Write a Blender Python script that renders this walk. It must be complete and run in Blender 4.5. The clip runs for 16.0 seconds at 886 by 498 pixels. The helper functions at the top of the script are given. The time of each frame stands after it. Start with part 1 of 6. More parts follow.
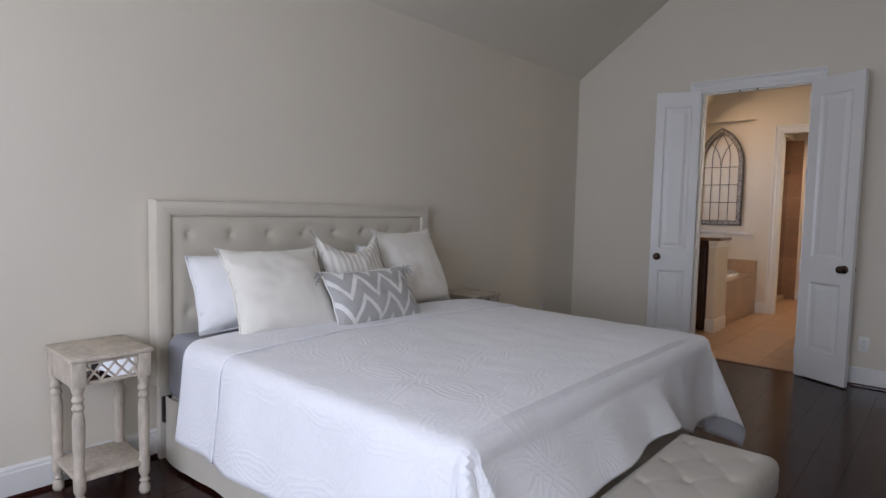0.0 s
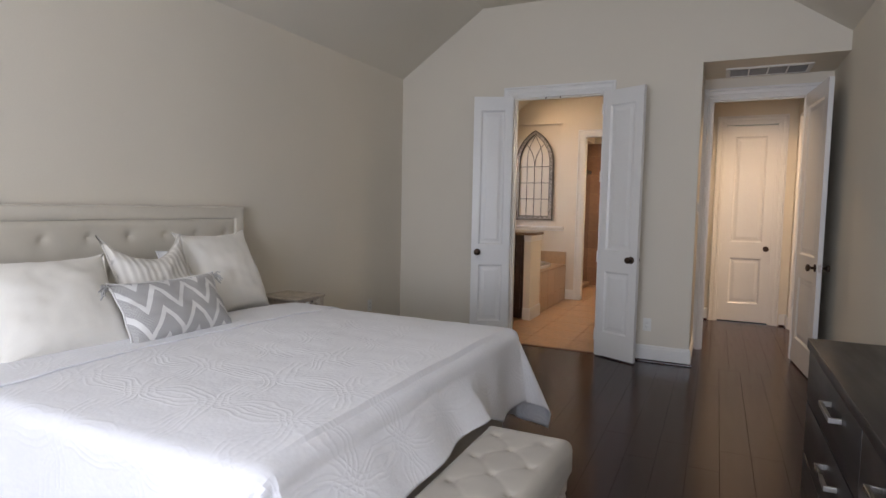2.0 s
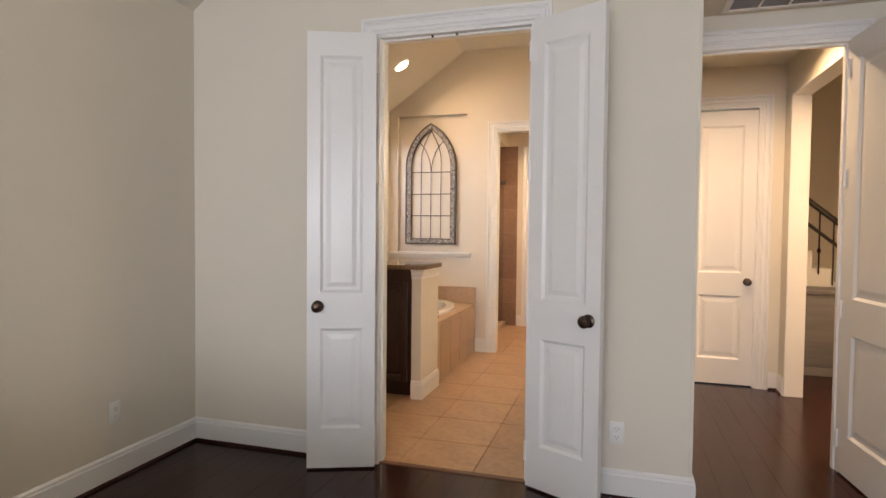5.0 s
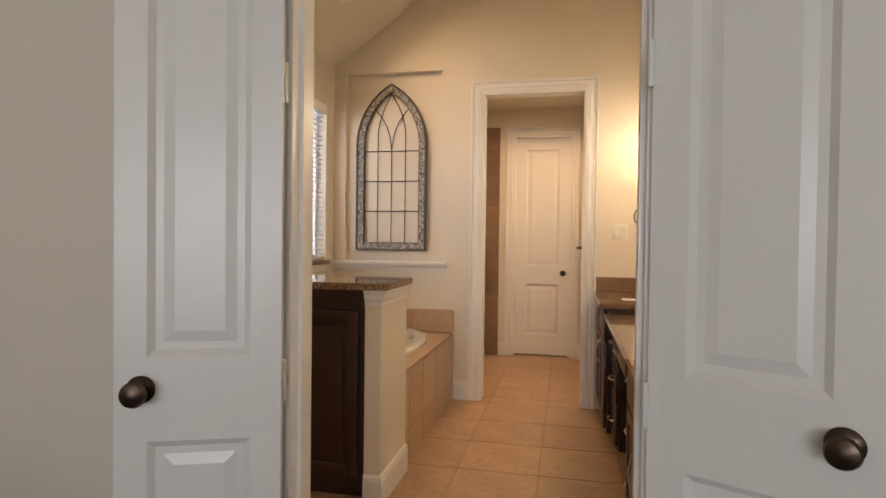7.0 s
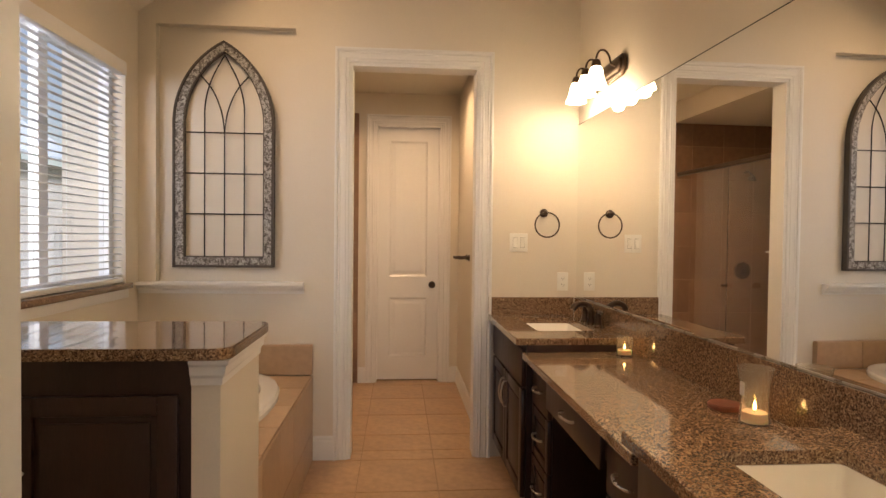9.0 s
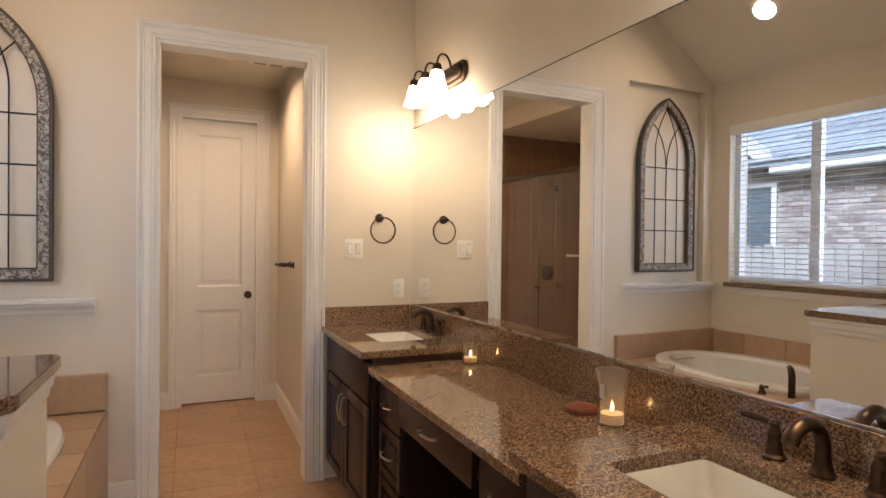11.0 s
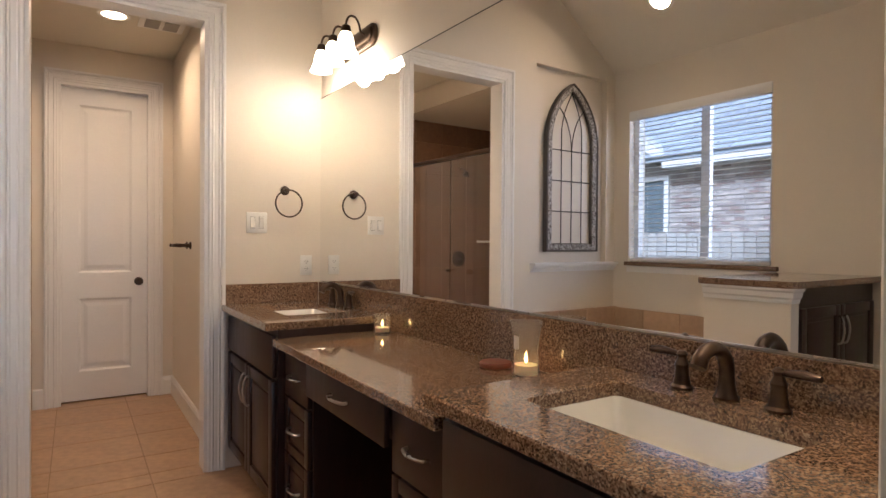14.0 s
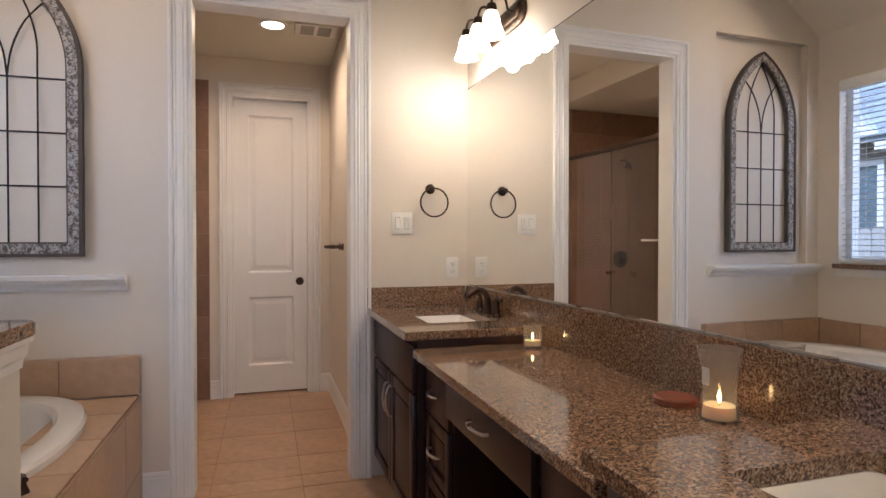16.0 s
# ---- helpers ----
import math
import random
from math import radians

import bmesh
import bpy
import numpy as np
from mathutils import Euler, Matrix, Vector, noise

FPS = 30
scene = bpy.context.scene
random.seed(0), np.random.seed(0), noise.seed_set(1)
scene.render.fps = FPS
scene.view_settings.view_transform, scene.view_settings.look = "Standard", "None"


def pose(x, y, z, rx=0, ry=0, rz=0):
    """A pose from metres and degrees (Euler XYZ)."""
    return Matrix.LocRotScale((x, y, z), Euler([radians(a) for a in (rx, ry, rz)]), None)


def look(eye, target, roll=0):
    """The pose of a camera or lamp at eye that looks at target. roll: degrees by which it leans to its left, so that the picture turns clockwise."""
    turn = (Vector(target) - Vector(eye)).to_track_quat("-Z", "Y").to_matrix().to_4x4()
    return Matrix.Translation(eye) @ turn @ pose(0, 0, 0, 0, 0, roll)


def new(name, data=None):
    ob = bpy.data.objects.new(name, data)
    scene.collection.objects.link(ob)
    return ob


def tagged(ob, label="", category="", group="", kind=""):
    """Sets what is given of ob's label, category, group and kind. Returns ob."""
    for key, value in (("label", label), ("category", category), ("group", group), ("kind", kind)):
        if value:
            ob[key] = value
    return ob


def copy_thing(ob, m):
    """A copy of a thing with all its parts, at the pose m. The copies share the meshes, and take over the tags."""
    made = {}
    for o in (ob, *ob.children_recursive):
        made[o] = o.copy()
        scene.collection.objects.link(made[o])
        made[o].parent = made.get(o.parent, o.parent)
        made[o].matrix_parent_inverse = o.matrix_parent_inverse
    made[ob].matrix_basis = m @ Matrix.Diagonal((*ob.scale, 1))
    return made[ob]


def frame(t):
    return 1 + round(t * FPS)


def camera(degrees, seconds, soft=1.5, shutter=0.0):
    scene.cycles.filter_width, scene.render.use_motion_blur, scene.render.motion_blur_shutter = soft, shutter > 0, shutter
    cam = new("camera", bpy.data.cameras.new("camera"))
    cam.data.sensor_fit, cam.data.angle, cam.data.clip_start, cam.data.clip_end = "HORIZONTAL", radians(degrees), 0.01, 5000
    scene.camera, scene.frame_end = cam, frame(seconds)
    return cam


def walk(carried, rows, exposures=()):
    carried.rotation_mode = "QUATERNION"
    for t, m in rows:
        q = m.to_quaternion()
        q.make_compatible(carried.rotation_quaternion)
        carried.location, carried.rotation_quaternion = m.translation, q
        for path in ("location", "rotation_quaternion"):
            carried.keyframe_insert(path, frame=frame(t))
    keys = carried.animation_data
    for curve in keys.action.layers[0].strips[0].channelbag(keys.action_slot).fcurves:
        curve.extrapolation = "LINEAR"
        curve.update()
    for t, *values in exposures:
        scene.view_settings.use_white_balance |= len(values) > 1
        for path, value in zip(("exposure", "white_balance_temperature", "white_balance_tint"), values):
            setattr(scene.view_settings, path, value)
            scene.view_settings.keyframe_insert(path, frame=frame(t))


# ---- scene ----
cam = camera(75.2, 16.0)
PATH = [
    (0, (0.367, 1.814, 1.32), (-0.955, 3.308, 1.183), 1.3),
    (0.5, (0.393, 1.815, 1.327), (-0.817, 3.402, 1.189), 1.3),
    (1, (0.415, 1.837, 1.335), (-0.676, 3.507, 1.195), 1.2),
    (1.5, (0.435, 1.863, 1.34), (-0.54, 3.603, 1.198), 1.2),
    (2, (0.426, 1.918, 1.363), (-0.43, 3.719, 1.217), 1.1),
    (2.5, (0.353, 2.16, 1.376), (-0.389, 4.012, 1.23), 1.1),
    (3, (0.252, 2.493, 1.388), (-0.425, 4.37, 1.251), 0.9),
    (3.5, (0.128, 2.93, 1.39), (-0.514, 4.82, 1.264), 0.9),
    (4, (0.08, 3.4, 1.364), (-0.528, 5.302, 1.238), 0.8),
    (4.5, (0.013, 3.86, 1.363), (-0.578, 5.768, 1.244), 0.8),
    (4.7, (-0.037, 4.055, 1.366), (-0.623, 5.965, 1.276), 0.7),
    (6.8, (-0.69, 5.9, 1.282), (-1.147, 7.847, 1.248), 0.7),
    (7, (-0.74, 6.036, 1.286), (-1.159, 7.991, 1.252), 0.7),
    (7.5, (-0.855, 6.332, 1.27), (-1.14, 8.311, 1.245), 0.7),
    (8, (-0.927, 6.569, 1.289), (-1.076, 8.563, 1.262), 0.7),
    (8.2, (-0.963, 6.675, 1.313), (-1.054, 8.673, 1.275), 0.6),
    (10.3, (-1.245, 7.179, 1.429), (-0.655, 9.09, 1.404), 0.8),
    (10.5, (-1.251, 7.186, 1.425), (-0.593, 9.074, 1.401), 0.7),
    (11, (-1.237, 7.206, 1.399), (-0.433, 9.037, 1.377), 0.6),
    (11.5, (-1.229, 7.223, 1.38), (-0.326, 9.008, 1.359), 0.6),
    (12, (-1.225, 7.233, 1.356), (-0.253, 8.981, 1.337), 0.6),
    (12.5, (-1.229, 7.239, 1.331), (-0.203, 8.956, 1.311), 0.6),
    (13, (-1.231, 7.235, 1.3), (-0.173, 8.932, 1.281), 0.5),
    (13.5, (-1.23, 7.247, 1.269), (-0.158, 8.936, 1.249), 0.5),
    (14, (-1.206, 7.272, 1.246), (-0.129, 8.957, 1.227), 0.4),
    (14.5, (-1.17, 7.307, 1.237), (-0.1, 8.996, 1.216), 0.4),
    (15, (-1.122, 7.37, 1.22), (-0.122, 9.102, 1.2), 0.3),
    (15.5, (-1.072, 7.427, 1.227), (-0.27, 9.26, 1.204), 0.1),
    (16, (-1.05, 7.532, 1.258), (-0.46, 9.443, 1.232), -0.0),
]
EXPOSURES = [(0.0, -0.27, 6550, 20), (2.0, 0.10, 6850, 19), (3.5, 0.58, 7300, 19), (4.7, 0.74, 7350, 20), (7.0, 0.24, 7800, 19), (8.2, 0.06, 8100, 20), (10.5, 0.10, 6750, 17), (13.0, 0.09, 6350, 18), (16.0, 0.03, 5700, 18)]
walk(cam, [(t, look(eye, target, roll)) for t, eye, target, roll in PATH], EXPOSURES)

# ---- light ----
world = bpy.data.worlds.new("overcast_evening")
scene.world = world
world.use_nodes = True
wn = world.node_tree
sky = wn.nodes.new("ShaderNodeTexSky")
sky.sky_type = "NISHITA"
sky.sun_disc = False
sky.sun_elevation, sky.sun_rotation = radians(45), radians(90)
wn.links.new(sky.outputs[0], wn.nodes["Background"].inputs[0])
wn.nodes["Background"].inputs[1].default_value = 0.15


def lamp(name, kind, where, energy, colour, size=0.1, aim=None, size_y=None, spread=180):
    data = bpy.data.lights.new(name, kind)
    data.energy, data.color = energy, colour
    if kind == "AREA":
        data.shape, data.size = ("RECTANGLE", size) if size_y else ("DISK", size)
        if size_y:
            data.size_y = size_y
        data.spread = radians(spread)
    else:
        data.shadow_soft_size = size
    ob = new(name, data)
    ob.matrix_world = look(where, aim) if aim else pose(*where)
    return ob


COOL, WARM = (0.72, 0.84, 1.0), (1.0, 0.73, 0.45)
sun = lamp("sun", "SUN", (6, 9, 9), 6.0, (0.72, 0.86, 1.0), aim=(-3, 10, 0))
sun.data.angle = radians(15)
for wx, power in ((-1.85, 24), (-0.69, 48), (0.47, 54)):
    lamp("window_daylight", "AREA", (wx, 0.04, 1.58), power, COOL, 1.0, (wx, 4, 1.35), 1.6)
# added lamp outdoors, beside the bath window, to strengthen the sky's light through it
lamp("window_daylight", "AREA", (-3.5, 8.5, 2.0), 48, COOL, 1.2, (-2.3, 10.4, 1.2), 1.0)

# ---- materials ----


def material(name, colour, rough=0.6, metal=0.0, vary=0.12, scale=6.0, grain=60.0, bump=0.1, coat=0.0, sheen=0.0, stretch=(1, 1, 1), per_piece=0.0, dist=0.002):
    """A surface with broad and fine variation of colour, gloss and relief."""
    m = bpy.data.materials.new(name)
    m.use_nodes = True
    t = m.node_tree
    b = t.nodes["Principled BSDF"]
    n, l = t.nodes.new, t.links.new
    co, mp = n("ShaderNodeTexCoord"), n("ShaderNodeMapping")
    mp.inputs["Scale"].default_value = stretch
    l(co.outputs["Object"], mp.inputs[0])
    big, small = n("ShaderNodeTexNoise"), n("ShaderNodeTexNoise")
    for tex, s, d in ((big, scale, 3), (small, grain, 6)):
        l(mp.outputs[0], tex.inputs["Vector"])
        tex.inputs["Scale"].default_value, tex.inputs["Detail"].default_value = s, d
    mix = n("ShaderNodeMath")
    mix.operation = "ADD"
    l(big.outputs[0], mix.inputs[0]), l(small.outputs[0], mix.inputs[1])
    mr = n("ShaderNodeMapRange")
    mr.inputs["From Min"].default_value, mr.inputs["From Max"].default_value = 0.6, 1.4
    mr.inputs["To Min"].default_value, mr.inputs["To Max"].default_value = 1 - vary, 1 + vary
    l(mix.outputs[0], mr.inputs["Value"])
    val = mr.outputs[0]
    if per_piece:
        oi, pr, mu = n("ShaderNodeObjectInfo"), n("ShaderNodeMapRange"), n("ShaderNodeMath")
        pr.inputs["To Min"].default_value, pr.inputs["To Max"].default_value = 1 - per_piece, 1 + per_piece
        mu.operation = "MULTIPLY"
        l(oi.outputs["Random"], pr.inputs["Value"]), l(pr.outputs[0], mu.inputs[0]), l(val, mu.inputs[1])
        val = mu.outputs[0]
    sc = n("ShaderNodeVectorMath")
    sc.operation = "SCALE"
    sc.inputs[0].default_value = colour
    l(val, sc.inputs["Scale"]), l(sc.outputs[0], b.inputs["Base Color"])
    rr = n("ShaderNodeMapRange")
    rr.inputs["To Min"].default_value, rr.inputs["To Max"].default_value = max(rough - 0.08, 0.02), min(rough + 0.08, 1)
    l(big.outputs[0], rr.inputs["Value"]), l(rr.outputs[0], b.inputs["Roughness"])
    b.inputs["Metallic"].default_value, b.inputs["Coat Weight"].default_value = metal, coat
    b.inputs["Sheen Weight"].default_value = sheen
    if bump:
        bp = n("ShaderNodeBump")
        bp.inputs["Strength"].default_value, bp.inputs["Distance"].default_value = bump, dist
        l(small.outputs[0], bp.inputs["Height"]), l(bp.outputs[0], b.inputs["Normal"])
    return m


def glow(name, colour, strength):
    m = bpy.data.materials.new(name)
    m.use_nodes = True
    b = m.node_tree.nodes["Principled BSDF"]
    b.inputs["Base Color"].default_value = (*colour, 1)
    b.inputs["Emission Color"].default_value = (*colour, 1)
    b.inputs["Emission Strength"].default_value = strength
    return m


def clear(name, colour=(1, 1, 1), rough=0.0, ior=1.45):
    m = bpy.data.materials.new(name)
    m.use_nodes = True
    b = m.node_tree.nodes["Principled BSDF"]
    b.inputs["Base Color"].default_value = (*colour, 1)
    b.inputs["Transmission Weight"].default_value = 1
    b.inputs["Roughness"].default_value, b.inputs["IOR"].default_value = rough, ior
    return m


WALL = material("greige_wall_paint", (0.72, 0.663, 0.565), 0.75, vary=0.03, scale=1.5, grain=140, bump=0.25, dist=0.001)
CEIL = material("ceiling_paint", (0.71, 0.665, 0.575), 0.85, vary=0.03, scale=1.2, grain=120, bump=0.3, dist=0.001)
TRIM = material("white_trim_paint", (0.78, 0.77, 0.75), 0.32, vary=0.03, scale=3, grain=80, bump=0.05)
BATHWALL = material("cream_bath_wall_paint", (0.71, 0.648, 0.56), 0.7, vary=0.03, scale=1.5, grain=140, bump=0.25, dist=0.001)
WOOD = material("espresso_wood_floor", (0.026, 0.0062, 0.0042), 0.20, vary=0.40, scale=3, grain=26, bump=0.04, stretch=(9, 0.7, 9), per_piece=0.18)
WOOD.node_tree.nodes["Principled BSDF"].inputs["Specular IOR Level"].default_value = 0.25
SUBFLOOR = material("dark_joint", (0.008, 0.005, 0.004), 0.9)
TILE = material("beige_floor_tile", (0.43, 0.27, 0.165), 0.38, vary=0.24, scale=5, grain=24, bump=0.06, per_piece=0.06)
GROUT = material("tan_grout", (0.34, 0.225, 0.145), 0.9, vary=0.1, grain=200)
DECKTILE = material("tan_tub_tile", (0.46, 0.31, 0.20), 0.35, vary=0.14, scale=4, grain=24, bump=0.05, per_piece=0.08)
SHOWERTILE = material("brown_shower_tile", (0.25, 0.145, 0.09), 0.4, vary=0.2, scale=3, grain=18, bump=0.06, per_piece=0.1)
CAB = material("espresso_cabinet", (0.034, 0.015, 0.012), 0.34, vary=0.3, scale=5, grain=40, bump=0.05, stretch=(6, 6, 0.8))
BLACKWOOD = material("black_brown_dresser", (0.020, 0.016, 0.015), 0.38, vary=0.25, scale=5, grain=40, bump=0.05, stretch=(6, 0.8, 6))
BRONZE = material("oil_rubbed_bronze", (0.075, 0.050, 0.037), 0.32, 0.85, vary=0.3, scale=20)
NICKEL = material("brushed_nickel", (0.62, 0.60, 0.57), 0.28, 1.0, vary=0.08)
LINEN = material("cream_linen", (0.60, 0.55, 0.46), 0.95, vary=0.06, scale=8, grain=420, bump=0.5, sheen=0.3, dist=0.001)
TAUPE = material("taupe_linen", (0.47, 0.43, 0.37), 0.95, vary=0.07, scale=8, grain=420, bump=0.5, sheen=0.2, dist=0.001)
WHITECLOTH = material("white_cotton", (0.80, 0.80, 0.81), 0.95, vary=0.03, scale=9, grain=300, bump=0.4, sheen=0.2, dist=0.001)
CREAMCLOTH = material("ivory_cotton", (0.77, 0.74, 0.68), 0.95, vary=0.04, scale=9, grain=300, bump=0.5, sheen=0.2, dist=0.001)
GREYSHEET = material("grey_sheet", (0.30, 0.30, 0.33), 0.9, vary=0.06, scale=12, grain=300, bump=0.3, dist=0.001)
WHITEWASH = material("whitewashed_wood", (0.52, 0.45, 0.37), 0.7, vary=0.3, scale=9, grain=50, bump=0.2, stretch=(1, 1, 0.4))
PORCELAIN = material("white_porcelain", (0.82, 0.81, 0.78), 0.08, vary=0.01, bump=0.0, coat=0.5)
ACRYLIC = material("white_acrylic", (0.82, 0.82, 0.82), 0.12, vary=0.01, bump=0.0, coat=0.4)
PLASTIC = material("white_plastic", (0.78, 0.77, 0.73), 0.35, vary=0.02, bump=0.0)
VINYL = material("white_vinyl", (0.78, 0.79, 0.80), 0.4, vary=0.02, bump=0.02)
IRON = material("black_iron", (0.025, 0.02, 0.018), 0.5, 0.6, vary=0.2, scale=30)
BLIND = material("white_blind_vinyl", (0.80, 0.81, 0.82), 0.5, vary=0.02, bump=0.02)
BLIND.node_tree.nodes["Principled BSDF"].inputs["Transmission Weight"].default_value = 0.3
GREYVENT = material("grey_filter", (0.33, 0.32, 0.31), 0.9, vary=0.05)
DARKSLOT = material("dark_slot", (0.02, 0.02, 0.02), 0.8)
WAX = material("cream_wax", (0.80, 0.66, 0.45), 0.5, vary=0.05, bump=0.05)
WAX.node_tree.nodes["Principled BSDF"].inputs["Subsurface Weight"].default_value = 0.4
REDWOOD = material("red_brown_wood_lid", (0.22, 0.06, 0.03), 0.45, vary=0.25, scale=20)
PAPER = material("white_label", (0.75, 0.75, 0.73), 0.7, vary=0.02)
GREYWOOD = material("grey_chest_wood", (0.16, 0.15, 0.15), 0.6, vary=0.25, scale=4, stretch=(1, 8, 8))
ROOF = material("grey_shingle", (0.33, 0.38, 0.44), 0.9, vary=0.2, scale=5, grain=60, bump=0.5, per_piece=0.15)
FENCE = material("weathered_fence", (0.42, 0.41, 0.40), 0.9, vary=0.2, scale=4, grain=40, stretch=(6, 6, 0.6), per_piece=0.15)
GRASS = material("lawn", (0.07, 0.10, 0.04), 0.95, vary=0.4, scale=3, grain=60, bump=0.6)
MORTAR = material("mortar", (0.42, 0.40, 0.38), 0.95, vary=0.1)
GLASS = clear("window_glass")
CANDLEGLASS = clear("candle_glass", (0.90, 0.87, 0.82), 0.10)
CANDLEGLASS.node_tree.nodes["Principled BSDF"].inputs["Transmission Weight"].default_value = 0.93
FLAME = glow("flame", (1.0, 0.62, 0.22), 22)
BULB = glow("can_lens", (1.0, 0.80, 0.52), 14)
SHADE = glow("frosted_shade", (1.0, 0.84, 0.58), 9)

MIRROR = bpy.data.materials.new("silvered_mirror")
MIRROR.use_nodes = True
mb = MIRROR.node_tree.nodes["Principled BSDF"]
mb.inputs["Base Color"].default_value = (0.93, 0.935, 0.93, 1)
mb.inputs["Metallic"].default_value, mb.inputs["Roughness"].default_value = 1.0, 0.0


def granite():
    m = material("brown_granite", (0.16, 0.11, 0.07), 0.10, coat=0.5, bump=0.0)
    t = m.node_tree
    b = t.nodes["Principled BSDF"]
    co = t.nodes.new("ShaderNodeTexCoord")
    stops = ((0.0, (0.028, 0.016, 0.012, 1)), (0.37, (0.100, 0.054, 0.034, 1)), (0.47, (0.190, 0.110, 0.066, 1)), (0.58, (0.285, 0.178, 0.108, 1)), (1.0, (0.47, 0.34, 0.225, 1)))
    vo, no = t.nodes.new("ShaderNodeTexVoronoi"), t.nodes.new("ShaderNodeTexNoise")
    vo.inputs["Scale"].default_value, no.inputs["Scale"].default_value, no.inputs["Detail"].default_value = 280, 135, 6
    t.links.new(co.outputs["Object"], vo.inputs["Vector"]), t.links.new(co.outputs["Object"], no.inputs["Vector"])
    bw = t.nodes.new("ShaderNodeSeparateColor")
    t.links.new(vo.outputs["Color"], bw.inputs[0])
    mx = t.nodes.new("ShaderNodeMix")
    mx.inputs[0].default_value = 0.62
    t.links.new(bw.outputs[0], mx.inputs[2]), t.links.new(no.outputs[0], mx.inputs[3])
    ramp = t.nodes.new("ShaderNodeValToRGB")
    el = ramp.color_ramp.elements
    el[0].position, el[0].color, el[1].position, el[1].color = 0.25, stops[0][1], 0.78, stops[4][1]
    for p, c in stops[1:4]:
        el.new(p).color = c
    t.links.new(mx.outputs[0], ramp.inputs[0]), t.links.new(ramp.outputs[0], b.inputs["Base Color"])
    b.inputs["Roughness"].default_value = 0.10
    return m


GRANITE = granite()


def quilted():
    """White matelasse: interlocking stitched rings with corded arcs and small pebbling."""
    m = material("white_quilted_cotton", (0.83, 0.83, 0.86), 0.95, vary=0.03, sheen=0.2, bump=0.0)
    t = m.node_tree
    n, l = t.nodes.new, t.links.new

    def mth(op, *args):
        x = n("ShaderNodeMath")
        x.operation = op
        for k, v in enumerate(args):
            if isinstance(v, (int, float)):
                x.inputs[k].default_value = v
            else:
                l(v, x.inputs[k])
        return x.outputs[0]

    co, dis, warp, sp = n("ShaderNodeTexCoord"), n("ShaderNodeTexNoise"), n("ShaderNodeVectorMath"), n("ShaderNodeSeparateXYZ")
    dis.inputs["Scale"].default_value = 4
    warp.operation = "MULTIPLY_ADD"
    warp.inputs[1].default_value = (0.16, 0.16, 0)
    l(co.outputs["UV"], dis.inputs["Vector"]), l(dis.outputs["Color"], warp.inputs[0]), l(co.outputs["UV"], warp.inputs[2])
    l(warp.outputs[0], sp.inputs[0])
    px, py = (mth("FRACT", mth("MULTIPLY", sp.outputs[k], 2.9)) for k in (0, 1))
    cords = None
    for cx in (0, 1):
        for cy in (0, 1):
            ex, ey = mth("SUBTRACT", px, cx), mth("SUBTRACT", py, cy)
            d = mth("SQRT", mth("ADD", mth("MULTIPLY", ex, ex), mth("MULTIPLY", ey, ey)))
            ring = mth("POWER", mth("ABSOLUTE", mth("SINE", mth("MULTIPLY", d, 42))), 4)
            ring = mth("MULTIPLY", ring, mth("MULTIPLY", mth("GREATER_THAN", d, 0.524), mth("LESS_THAN", d, 0.748)))
            cords = ring if cords is None else mth("MAXIMUM", cords, ring)
    pebble, soft = n("ShaderNodeTexVoronoi"), n("ShaderNodeTexNoise")
    pebble.inputs["Scale"].default_value = 62
    soft.inputs["Scale"].default_value, soft.inputs["Detail"].default_value = 13, 4
    l(co.outputs["UV"], pebble.inputs["Vector"]), l(co.outputs["UV"], soft.inputs["Vector"])
    h = mth("ADD", mth("MULTIPLY", cords, 0.75), mth("MULTIPLY", pebble.outputs["Distance"], -0.42))
    h = mth("ADD", h, mth("MULTIPLY", soft.outputs[0], 1.6))
    bp = n("ShaderNodeBump")
    bp.inputs["Strength"].default_value, bp.inputs["Distance"].default_value = 0.22, 0.006
    l(h, bp.inputs["Height"]), l(bp.outputs[0], t.nodes["Principled BSDF"].inputs["Normal"])
    return m


QUILT = quilted()


